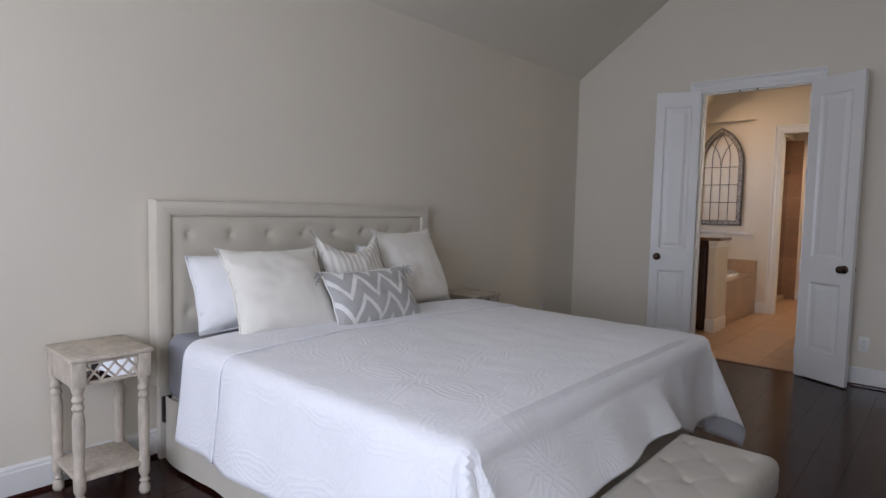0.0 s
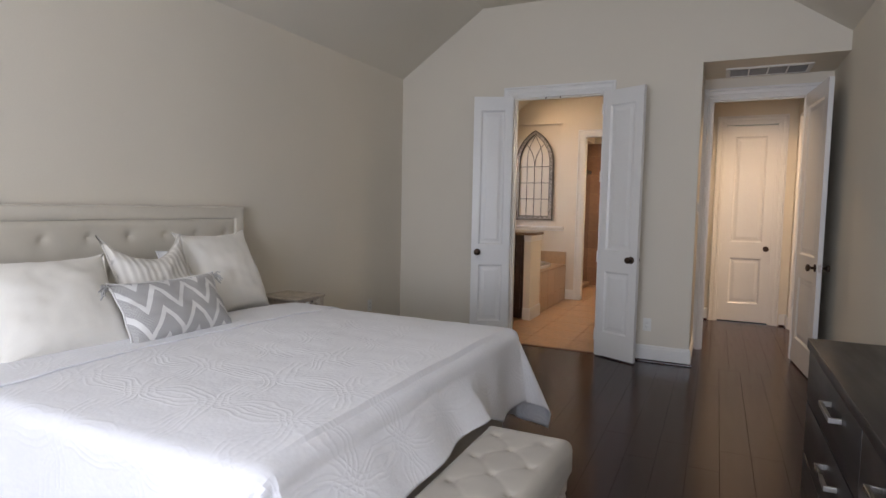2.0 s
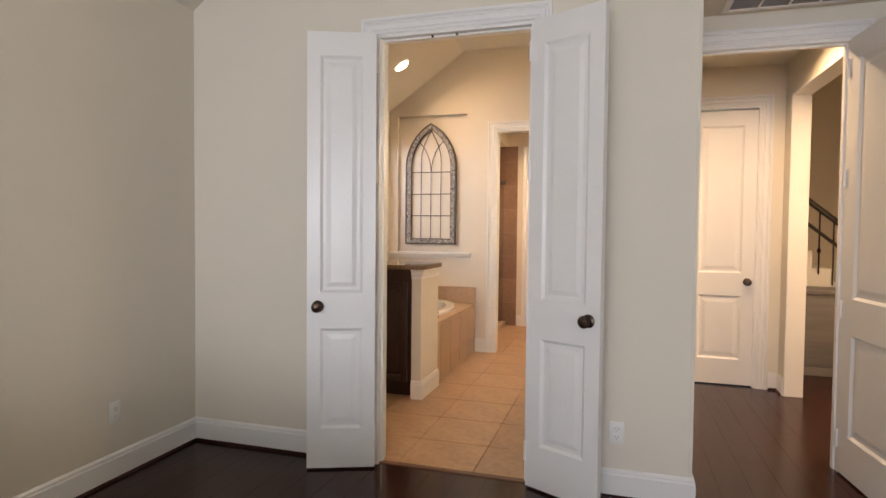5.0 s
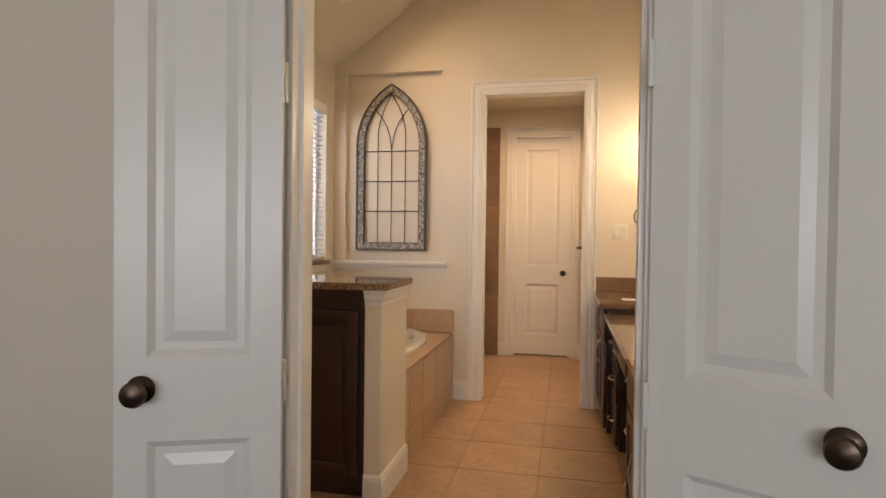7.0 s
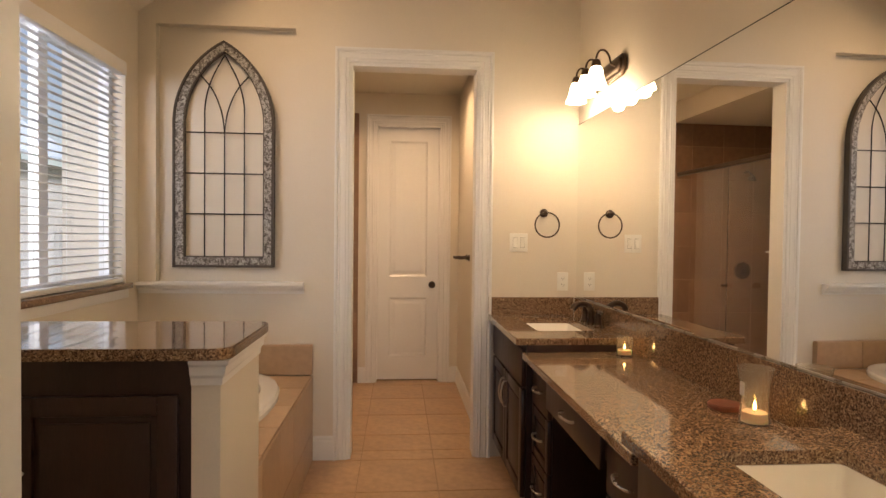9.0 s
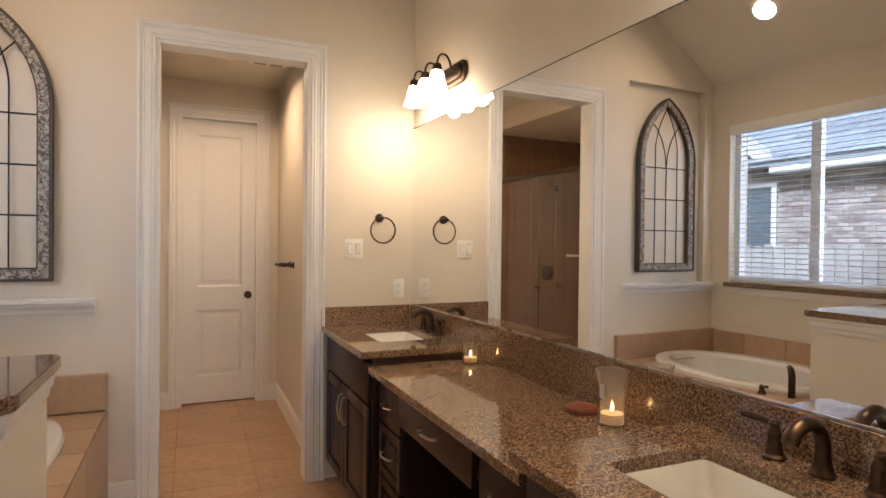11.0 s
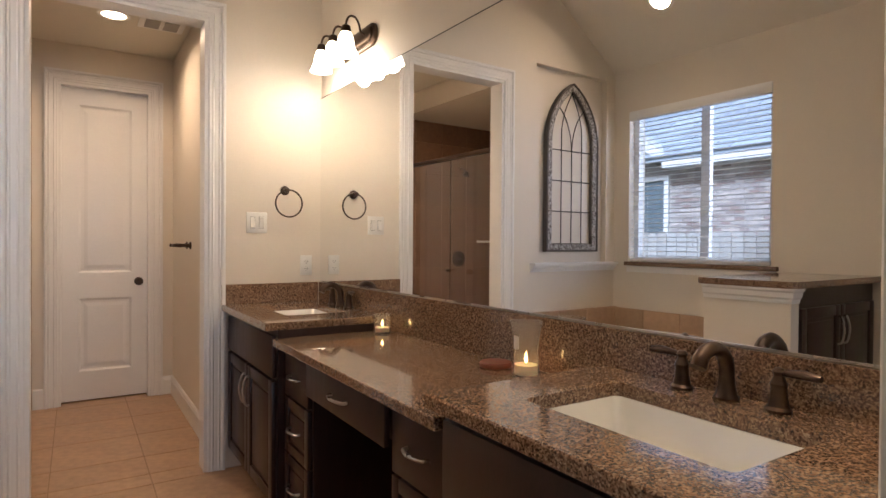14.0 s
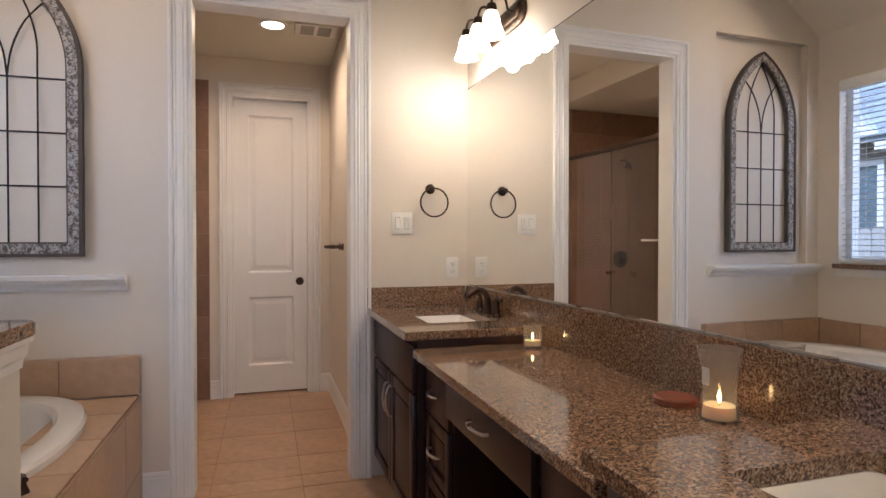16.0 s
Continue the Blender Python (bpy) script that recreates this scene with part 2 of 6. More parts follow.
def chevron():
    """Grey woven cloth with raised white zigzags."""
    m = material("grey_white_chevron_weave", (0.3, 0.3, 0.3), 0.95, sheen=0.2, bump=0.0)
    t = m.node_tree
    n, l = t.nodes.new, t.links.new

    def mth(op, a, b=None):
        x = n("ShaderNodeMath")
        x.operation = op
        for k, v in enumerate((a, b)):
            if v is None:
                continue
            if isinstance(v, (int, float)):
                x.inputs[k].default_value = v
            else:
                l(v, x.inputs[k])
        return x.outputs[0]

    co, sp = n("ShaderNodeTexCoord"), n("ShaderNodeSeparateXYZ")
    l(co.outputs["UV"], sp.inputs[0])
    u, v = sp.outputs[0], sp.outputs[1]
    zig = mth("MULTIPLY", mth("PINGPONG", mth("MULTIPLY", u, 5.9), 0.5), 0.25)
    band = mth("FRACT", mth("MULTIPLY", mth("ADD", v, zig), 7.8))
    white = mth("LESS_THAN", band, 0.30)
    small = n("ShaderNodeTexBrick")
    small.inputs["Scale"].default_value = 34
    small.inputs["Color1"].default_value = small.inputs["Color2"].default_value = (0.31, 0.30, 0.295, 1)
    small.inputs["Mortar"].default_value = (0.46, 0.45, 0.44, 1)
    small.inputs["Mortar Size"].default_value = 0.08
    l(co.outputs["UV"], small.inputs[0])
    mx = n("ShaderNodeMix")
    mx.data_type = "RGBA"
    mx.inputs[7].default_value = (0.74, 0.73, 0.71, 1)
    l(white, mx.inputs[0]), l(small.outputs[0], mx.inputs[6])
    b = t.nodes["Principled BSDF"]
    l(mx.outputs[2], b.inputs["Base Color"])
    bp = n("ShaderNodeBump")
    bp.inputs["Strength"].default_value, bp.inputs["Distance"].default_value = 0.6, 0.006
    l(white, bp.inputs["Height"]), l(bp.outputs[0], b.inputs["Normal"])
    return m


CHEVRON = chevron()


def banded(name, a, c, scale, direction="X"):
    """Cloth with ribs, or painted wood with worn streaks."""
    m = material(name, a, 0.9, bump=0.0)
    t = m.node_tree
    co, wv, ramp = t.nodes.new("ShaderNodeTexCoord"), t.nodes.new("ShaderNodeTexWave"), t.nodes.new("ShaderNodeValToRGB")
    wv.bands_direction = direction
    wv.inputs["Scale"].default_value, wv.inputs["Distortion"].default_value = scale, 0.4
    ramp.color_ramp.elements[0].color, ramp.color_ramp.elements[1].color = (*a, 1), (*c, 1)
    t.links.new(co.outputs["UV"], wv.inputs["Vector"]), t.links.new(wv.outputs[0], ramp.inputs[0])
    b = t.nodes["Principled BSDF"]
    t.links.new(ramp.outputs[0], b.inputs["Base Color"])
    bp = t.nodes.new("ShaderNodeBump")
    bp.inputs["Strength"].default_value, bp.inputs["Distance"].default_value = 0.5, 0.004
    t.links.new(wv.outputs[0], bp.inputs["Height"]), t.links.new(bp.outputs[0], b.inputs["Normal"])
    return m


RIBBED = banded("ribbed_cream_cloth", (0.60, 0.57, 0.52), (0.74, 0.71, 0.66), 9)


def distressed():
    """Chipped white paint over dark carved wood."""
    m = material("distressed_white_on_dark_wood", (0.3, 0.3, 0.3), 0.8, bump=0.0)
    t = m.node_tree
    co, no, ramp, bp = t.nodes.new("ShaderNodeTexCoord"), t.nodes.new("ShaderNodeTexNoise"), t.nodes.new("ShaderNodeValToRGB"), t.nodes.new("ShaderNodeBump")
    no.inputs["Scale"].default_value, no.inputs["Detail"].default_value, no.inputs["Distortion"].default_value = 64, 5, 1.0
    e = ramp.color_ramp.elements
    e[0].position, e[0].color, e[1].position, e[1].color = 0.40, (0.10, 0.085, 0.075, 1), 0.62, (0.50, 0.48, 0.46, 1)
    b = t.nodes["Principled BSDF"]
    t.links.new(co.outputs["Object"], no.inputs["Vector"]), t.links.new(no.outputs[0], ramp.inputs[0]), t.links.new(ramp.outputs[0], b.inputs["Base Color"])
    bp.inputs["Strength"].default_value, bp.inputs["Distance"].default_value = 0.6, 0.004
    t.links.new(no.outputs[0], bp.inputs["Height"]), t.links.new(bp.outputs[0], b.inputs["Normal"])
    return m


DISTRESSED = distressed()


def brick_mix():
    m = material("mixed_brick", (0.3, 0.2, 0.17), 0.9, bump=0.3)
    t = m.node_tree
    ge, ramp = t.nodes.new("ShaderNodeNewGeometry"), t.nodes.new("ShaderNodeValToRGB")
    e = ramp.color_ramp.elements
    e[0].color, e[1].color = (0.30, 0.22, 0.20, 1), (0.58, 0.51, 0.48, 1)
    e.new(0.35).color, e.new(0.7).color = (0.37, 0.33, 0.32, 1), (0.46, 0.42, 0.41, 1)
    t.links.new(ge.outputs["Random Per Island"], ramp.inputs[0]), t.links.new(ramp.outputs[0], t.nodes["Principled BSDF"].inputs["Base Color"])
    return m


BRICK = brick_mix()

# ---- mesh tools ----


def box(bm, a, b, bevel=0.0, seg=2):
    """A box between two corners, with rounded edges where asked."""
    r = bmesh.ops.create_cube(bm, size=1)
    v = r["verts"]
    for q in v:
        q.co = Vector([(a[k] + b[k]) / 2 + q.co[k] * (b[k] - a[k]) for k in range(3)])
    if bevel:
        ed = list({e for q in v for e in q.link_edges})
        bmesh.ops.bevel(bm, geom=ed, offset=bevel, segments=seg, profile=0.5, affect="EDGES", clamp_overlap=True)
    return bm


def boxes(*pairs, bevel=0.0):
    bm = bmesh.new()
    for a, b in pairs:
        sub = bmesh.new()
        box(sub, a, b, bevel)
        merge(bm, sub)
    return bm


def merge(bm, sub, m=None):
    me = bpy.data.meshes.new("scratch")
    sub.to_mesh(me)
    sub.free()
    if m is not None:
        me.transform(m)
    bm.from_mesh(me)
    bpy.data.meshes.remove(me)
    return bm


def lathe(profile, seg=24, m=None, cap=True):
    """A turned solid from (radius, height) pairs about z."""
    bm = bmesh.new()
    rings = []
    for r, z in profile:
        rings.append([bm.verts.new((r * math.cos(2 * math.pi * k / seg), r * math.sin(2 * math.pi * k / seg), z)) for k in range(seg)])
    for a, b in zip(rings, rings[1:]):
        for k in range(seg):
            bm.faces.new((a[k], a[(k + 1) % seg], b[(k + 1) % seg], b[k]))
    if cap:
        bm.faces.new(list(reversed(rings[0])))
        bm.faces.new(rings[-1])
    if m is not None:
        bm.transform(m)
    return bm


def tube(points, radius, seg=10, closed=False):
    """A round bar along a path; radius may be one number or one a point."""
    pts = [Vector(p) for p in points]
    n = len(pts)
    rad = radius if isinstance(radius, (list, tuple)) else [radius] * n
    bm = bmesh.new()
    rings = []
    up = Vector((0.13, 0.31, 0.94)).normalized()
    for i, p in enumerate(pts):
        a = pts[(i - 1) % n] if closed or i > 0 else p
        b = pts[(i + 1) % n] if closed or i < n - 1 else p
        d = (b - a).normalized()
        s = d.cross(up)
        s = s.normalized() if s.length > 1e-3 else d.orthogonal().normalized()
        w = d.cross(s).normalized()
        rings.append([bm.verts.new(p + rad[i] * (s * math.cos(2 * math.pi * k / seg) + w * math.sin(2 * math.pi * k / seg))) for k in range(seg)])
    pairs = list(zip(rings, rings[1:])) + ([(rings[-1], rings[0])] if closed else [])
    for a, b in pairs:
        for k in range(seg):
            bm.faces.new((a[k], a[(k + 1) % seg], b[(k + 1) % seg], b[k]))
    if not closed:
        bm.faces.new(list(reversed(rings[0])))
        bm.faces.new(rings[-1])
    return bm


def prism(poly, axis, a, b):
    """A solid from a polygon swept along one axis from a to b."""
    def put(p, q):
        c = list(p)
        c.insert("xyz".index(axis), q)
        return Vector(c)
    bm = bmesh.new()
    lo, hi = [bm.verts.new(put(p, a)) for p in poly], [bm.verts.new(put(p, b)) for p in poly]
    bm.faces.new(lo)
    bm.faces.new(list(reversed(hi)))
    for k in range(len(poly)):
        bm.faces.new((lo[k], hi[k], hi[(k + 1) % len(poly)], lo[(k + 1) % len(poly)]))
    bmesh.ops.recalc_face_normals(bm, faces=bm.faces)
    return bm


def smooth_curve(points, steps=6):
    """A soft curve through the given points."""
    p = [Vector(q) for q in points]
    out = []
    for i in range(len(p) - 1):
        a, b, c, d = p[max(i - 1, 0)], p[i], p[i + 1], p[min(i + 2, len(p) - 1)]
        for k in range(steps):
            t = k / steps
            out.append(0.5 * (2 * b + (c - a) * t + (2 * a - 5 * b + 4 * c - d) * t * t + (3 * b - a - 3 * c + d) * t ** 3))
    return out + [p[-1]]


def mesh_of(name, bm, mat, smooth=False):
    bmesh.ops.recalc_face_normals(bm, faces=bm.faces)
    me = bpy.data.meshes.new(name)
    bm.to_mesh(me)
    bm.free()
    me.materials.append(mat)
    if smooth:
        for f in me.polygons:
            f.use_smooth = True
        me.set_sharp_from_angle(angle=radians(28))
    return me


def part(name, bm, mat, parent, label="", smooth=True):
    ob = new(name, mesh_of(name, bm, mat, smooth))
    ob.parent = parent
    if label:
        tagged(ob, label)
    return ob


def thing(name, where, label, category, group="", rz=0.0):
    ob = new(name)
    ob.matrix_basis = pose(*where, 0, 0, rz)
    ob.empty_display_size = 0.1
    return tagged(ob, label, category, group)


def setting(name, bm, mat, label="", smooth=False):
    return tagged(new(name, mesh_of(name, bm, mat, smooth)), label, kind="structure")


def slab_with_holes(span, rise, holes, depth, axis):
    """Boxes that make a wall in the plane of axis, leaving its openings free."""
    (u0, u1), (z0, z1), (d0, d1) = span, rise, depth
    cuts = sorted({u0, u1, *[h for a, b, _, _ in holes for h in (a, b)]})
    out = []
    for a, b in zip(cuts, cuts[1:]):
        zs = [(z0, z1)]
        for ha, hb, hz0, hz1 in holes:
            if ha <= a + 1e-6 and hb >= b - 1e-6:
                zs = [q for lo, hi in zs for q in ((lo, min(hi, hz0)), (max(lo, hz1), hi)) if q[1] - q[0] > 1e-4]
        for lo, hi in zs:
            out.append(((a, d0, lo), (b, d1, hi)) if axis == "y" else ((d0, a, lo), (d1, b, hi)))
    return boxes(*out)


def molded(profile, path, nrm=(0, 0, 1), closed=False):
    """A moulding: a profile (out, up) swept along a mitred flat path of (x, y, z); out is to the right of the way."""
    bm = bmesh.new()
    n = len(path)
    rings = []
    P = [Vector(p) for p in path]
    nrm = Vector(nrm)
    for i in range(n):
        a = P[i] - P[i - 1] if (i > 0 or closed) else P[1] - P[0]
        b = P[(i + 1) % n] - P[i] if (i < n - 1 or closed) else a
        a, b = a.normalized(), b.normalized()
        sa, sb = a.cross(nrm), b.cross(nrm)
        s = sa + sb
        s = s / max(s.length_squared / 2, 1e-6) if s.length > 1e-6 else sa
        rings.append([bm.verts.new(P[i] + s * o + nrm * h) for o, h in profile])
    k = len(profile)
    for r, q in list(zip(rings, rings[1:])) + ([(rings[-1], rings[0])] if closed else []):
        for j in range(k):
            bm.faces.new((r[j], r[(j + 1) % k], q[(j + 1) % k], q[j]))
    if not closed:
        bm.faces.new(rings[0])
        bm.faces.new(list(reversed(rings[-1])))
    return bm


# ---- the large structure ----
WX, EX, NY = -2.68, 1.30, 7.38          # bedroom: headboard wall, dresser wall, door wall
BW, BE, BN = -2.66, 0.035, 10.575        # bathroom: window wall, mirror wall, far wall
HW = 0.254                              # corner where the passage begins
EAVE, RIDGE = 2.71, 3.335               # ceiling at the low walls and in the flat middle
SY = 0.0                                # window wall behind the walk
SKEW = 0.018                            # the mirror wall leans away from square
KW, KE = -1.775, 0.50                   # where the slopes meet the flat

setting("wall_west", boxes(((WX - 0.12, SY - 0.12, 0), (WX, 7.44, EAVE + 0.08))), WALL, "greige painted headboard wall")
setting("wall_bath_west", slab_with_holes((7.44, BN + 0.13), (0, EAVE + 0.08), [(9.26, 10.42, 1.10, 2.36)], (BW - 0.14, BW), "x"), BATHWALL, "cream bathroom wall with a window opening")
setting("wall_east", boxes(((EX, SY - 0.12, 0), (EX + 0.12, 8.20, 2.86))), WALL, "greige painted wall behind the dresser")
gable = [(WX, EAVE), (KW, RIDGE + 0.05), (KE, RIDGE + 0.05), (EX, EAVE + 0.09), (EX, EAVE)]
bm = slab_with_holes((WX, EX), (0, EAVE), [(-1.438, -0.550, 0, 2.45), (HW, EX, 0, 2.634)], (NY, NY + 0.12), "y")
merge(bm, prism(gable, "y", NY, NY + 0.12))
setting("wall_north", bm, WALL, "greige wall with the double-door opening and the passage")
bm = slab_with_holes((WX, EX), (0, EAVE), [(-2.3, -1.4, 0.75, 2.35), (-1.14, -0.24, 0.75, 2.35), (0.02, 0.92, 0.75, 2.35)], (SY - 0.12, SY), "y")
merge(bm, prism(gable, "y", SY - 0.12, SY))
setting("wall_south", bm, WALL, "greige wall with three windows")
setting("ceiling_bedroom", prism([(WX - 0.12, EAVE - 0.085), (WX, EAVE), (KW, RIDGE), (KE, RIDGE), (EX, EAVE + 0.07), (EX + 0.12, EAVE - 0.02), (EX + 0.12, RIDGE + 0.3), (WX - 0.12, RIDGE + 0.3)], "y", SY - 0.12, NY), CEIL, "vaulted painted ceiling")
setting("ceiling_bath", prism([(BW - 0.14, EAVE - 0.10), (BW, EAVE), (KW, RIDGE), (HW, RIDGE), (HW, RIDGE + 0.3), (BW - 0.14, RIDGE + 0.3)], "y", NY + 0.12, BN), CEIL, "vaulted painted bathroom ceiling")



def mirror_x(y):
    return BE + SKEW * (BN - y)


setting("wall_mirror", prism([(BE, BN + 0.13), (BE, BN), (mirror_x(NY + 0.12), NY + 0.12), (HW, NY + 0.12), (HW, BN + 0.13)], "z", 0, RIDGE + 0.02), BATHWALL, "cream wall that carries the mirror")
bm = boxes(((HW - 0.028, NY - 0.001, 0), (HW + 0.001, 8.10, 2.634)), bevel=0.012)
setting("corner_bullnose", bm, WALL, "rounded painted wall corner", True)
bm = slab_with_holes((BW, BE), (0, EAVE), [(-1.405, -0.603, 0, 2.45), (-2.555, -1.735, 1.10, 2.645)], (BN, BN + 0.13), "y")
merge(bm, prism([(BW, EAVE), (KW, RIDGE + 0.05), (BE, RIDGE + 0.05), (BE, EAVE)], "y", BN, BN + 0.13))
setting("wall_bath_north", bm, BATHWALL, "cream wall with a shallow art niche and a cased opening")
setting("wall_niche_back", boxes(((-2.555, BN + 0.055, 1.10), (-1.735, BN + 0.13, 2.645))), BATHWALL, "cream back of the art niche")
# water closet passage and shower behind it
setting("wall_closet_east", boxes(((-0.53, BN + 0.13, 0), (-0.41, 12.57, 2.75))), BATHWALL, "cream passage wall")
setting("wall_closet_north", slab_with_holes((-3.05, -0.41), (0, 2.75), [(-1.315, -0.695, 0, 2.44)], (12.45, 12.57), "y"), BATHWALL, "cream wall with the closet door")
setting("ceiling_closet", boxes(((-3.05, BN + 0.13, 2.73), (-0.41, 12.57, 2.83))), CEIL, "flat passage ceiling")
setting("wall_shower_header", boxes(((-1.74, BN + 0.13, 2.535), (-1.62, 12.45, 2.73))), BATHWALL, "painted header over the shower")
setting("wall_shower_west", boxes(((-3.10, BN + 0.01, 0), (-2.98, 12.57, 2.80)), ((-2.98, BN + 0.01, 0), (BW - 0.14, BN + 0.13, 2.80))), BATHWALL, "plain outer wall of the shower")
setting("closet_dark_wall", boxes(((-1.6, 13.2, 0), (-0.3, 13.3, 2.7)), ((-1.6, 12.57, 0), (-1.5, 13.2, 2.7)), ((-0.4, 12.57, 0), (-0.3, 13.2, 2.7)), ((-1.6, 12.57, 2.7), (-0.3, 13.3, 2.8))), BATHWALL, "plain closet walls")
# entry passage, back hall and stairwell
setting("ceiling_passage", boxes(((HW, NY + 0.12, 2.634), (EX, 8.10, 2.75))), CEIL, "low flat passage ceiling")
setting("wall_hall_door", slab_with_holes((HW, EX + 0.12), (0, 2.80), [(0.315, 1.12, 0, 2.45)], (8.10, 8.20), "y"), WALL, "passage wall round the open door")
setting("wall_hall_north", slab_with_holes((HW, 3.2), (0, 2.95), [(0.46, 1.05, 0, 2.45), (1.365, 3.2, 0, 2.95)], (9.90, 10.02), "y"), WALL, "hall wall with a closed door")
setting("wall_hall_east", slab_with_holes((8.20, 9.90), (0, 2.79), [(8.34, 9.72, 0, 2.50)], (1.23, 1.365), "x"), WALL, "hall wall with an opening to the stairs")
setting("ceiling_hall", boxes(((HW, 8.20, 2.79), (3.2, 9.90, 2.9))), CEIL, "flat hall ceiling")
setting("wall_hall_west", boxes(((HW - 0.1, 8.10, 0), (HW, 10.02, 2.8))), WALL, "plain hall wall")
setting("wall_stairwell", boxes(((1.365, 12.6, 0), (3.2, 12.7, 4.2)), ((3.2, 8.2, 0), (3.3, 12.7, 4.2)), ((1.265, 10.02, 0), (1.365, 12.7, 4.2)), ((1.365, 8.1, 0), (3.3, 8.2, 4.2)), ((1.265, 9.90, 4.2), (3.3, 12.7, 4.3)), ((1.365, 9.90, 2.79), (3.2, 9.95, 4.2))), WALL, "cream stairwell walls")

# floors: base slabs, then the pieces at the end of the file
wood_floor = setting("floor", boxes(((WX - 0.12, SY - 0.12, -0.12), (EX + 0.12, 7.42, -0.012)), ((HW, 7.42, -0.12), (3.3, 12.7, -0.012))), SUBFLOOR, "dark espresso plank floor")
tile_floor = setting("floor_bath", boxes(((BW - 0.1, 7.42, -0.12), (HW - 0.02, BN + 0.13, -0.006)), ((-3.05, BN + 0.13, -0.12), (-0.3, 13.3, -0.006))), GROUT, "beige tile floor with tan grout")
setting("threshold", boxes(((-1.43, 7.40, -0.004), (-0.546, 7.44, 0.006)), bevel=0.003), material("oak_threshold", (0.12, 0.05, 0.025), 0.4, vary=0.2), "thin stained wood threshold strip")

# baseboards
BASE = [(0, 0), (0.016, 0), (0.016, 0.118), (0.012, 0.126), (0.012, 0.136), (0.006, 0.146), (0, 0.148)]
SHOE = [(0.016, 0), (0.028, 0), (0.026, 0.009), (0.016, 0.018)]


def baseboard(path, shoe=True):
    ob = setting("baseboard", molded(BASE, path), TRIM, "white painted tall baseboard", False)
    if shoe:
        part("shoe_moulding", molded(SHOE, path), WOOD, ob, "dark stained shoe moulding", False)
    return ob


baseboard([(WX, SY, 0), (WX, NY, 0), (-1.51, NY, 0)])
baseboard([(-0.49, NY, 0), (HW, NY, 0), (HW, 8.10, 0)])
baseboard([(EX, 8.10, 0), (EX, SY, 0)])
baseboard([(HW, 9.90, 0), (0.36, 9.90, 0)])
baseboard([(1.15, 9.90, 0), (1.23, 9.90, 0), (1.23, 9.735, 0)])
baseboard([(-1.615, BN, 0), (-1.493, BN, 0)], False)
baseboard([(-0.605, 12.45, 0), (-0.53, 12.45, 0), (-0.53, BN + 0.13, 0)], False)
baseboard([(-1.47, 12.45, 0), (-1.405, 12.45, 0)], False)

# casings round the openings
CASE = [(-0.088, 0), (-0.088, 0.024), (-0.078, 0.026), (-0.070, 0.022), (-0.066, 0.014), (-0.058, 0.019), (-0.050, 0.014), (-0.030, 0.012), (-0.024, 0.018), (-0.016, 0.013), (-0.006, 0.014), (0, 0.010), (0, 0)]


def casing(x0, x1, top, y, side, label="white painted door casing"):
    """side -1: seen from lower y; +1: from higher y."""
    a, b = (x0, x1) if side < 0 else (x1, x0)
    return setting("trim", molded(CASE, [(a, y, 0), (a, y, top), (b, y, top), (b, y, 0)], (0, side, 0)), TRIM, label)


def jamb(name, x0, x1, top, y0, y1, stop=True):
    t = 0.018
    ob = setting(name, boxes(((x0 - 0.001, y0, 0), (x0 + t, y1, top)), ((x1 - t, y0, 0), (x1 + 0.001, y1, top)), ((x0 + t, y0, top - t), (x1 - t, y1, top + 0.001))), TRIM, "white painted door jamb")
    if stop:
        s0, s1 = y0 + 0.040, y0 + 0.075
        part("stop", boxes(((x0 + t, s0, 0), (x0 + t + 0.011, s1, top - t)), ((x1 - t - 0.011, s0, 0), (x1 - t, s1, top - t)), ((x0 + t + 0.011, s0, top - t - 0.011), (x1 - t - 0.011, s1, top - t))), TRIM, ob, smooth=False)
    return ob


casing(-1.438, -0.550, 2.45, NY, -1)
casing(-1.438, -0.550, 2.45, NY + 0.12, 1)
bath_jamb = jamb("trim_bath_jamb", -1.438, -0.550, 2.45, NY - 0.002, NY + 0.122)
for bx in (-1.12, -0.98):
    part("ball_catch", lathe([(0.007, 0), (0.007, 0.008), (0.004, 0.012), (0.001, 0.014)], 10, pose(bx, NY + 0.03, 2.432, 180)), BRONZE, bath_jamb, "small dark ball catch")
casing(-1.405, -0.603, 2.45, BN, -1)
jamb("trim_closet_jamb", -1.405, -0.603, 2.45, BN - 0.002, BN + 0.132, False)
casing(-1.315, -0.695, 2.44, 12.45, -1)
jamb("trim_closet_door_jamb", -1.315, -0.695, 2.44, 12.448, 12.572, False)
casing(0.315, 1.12, 2.45, 8.10, -1)
jamb("trim_hall_jamb", 0.315, 1.12, 2.45, 8.098, 8.202)
casing(0.46, 1.05, 2.45, 9.90, -1)
jamb("trim_hall_closet_jamb", 0.46, 1.05, 2.45, 9.898, 10.022, False)
setting("trim_stair_opening", boxes(((1.226, 9.70, 0), (1.369, 9.722, 2.50)), ((1.226, 8.338, 2.48), (1.369, 9.70, 2.502)), bevel=0.004), TRIM, "white painted opening edge")

# ---- doors ----


def knob(parent, where, side, material_=None):
    """A round knob on its rose; side is the way it points along local y."""
    m = pose(*where, -90 * side)
    k = part("knob", lathe([(0.032, 0), (0.033, 0.004), (0.026, 0.009), (0.012, 0.012), (0.011, 0.032), (0.018, 0.038), (0.028, 0.046), (0.030, 0.054), (0.026, 0.063), (0.012, 0.068), (0.001, 0.069)], 24, m), material_ or BRONZE, parent, "dark bronze round knob")
    return k


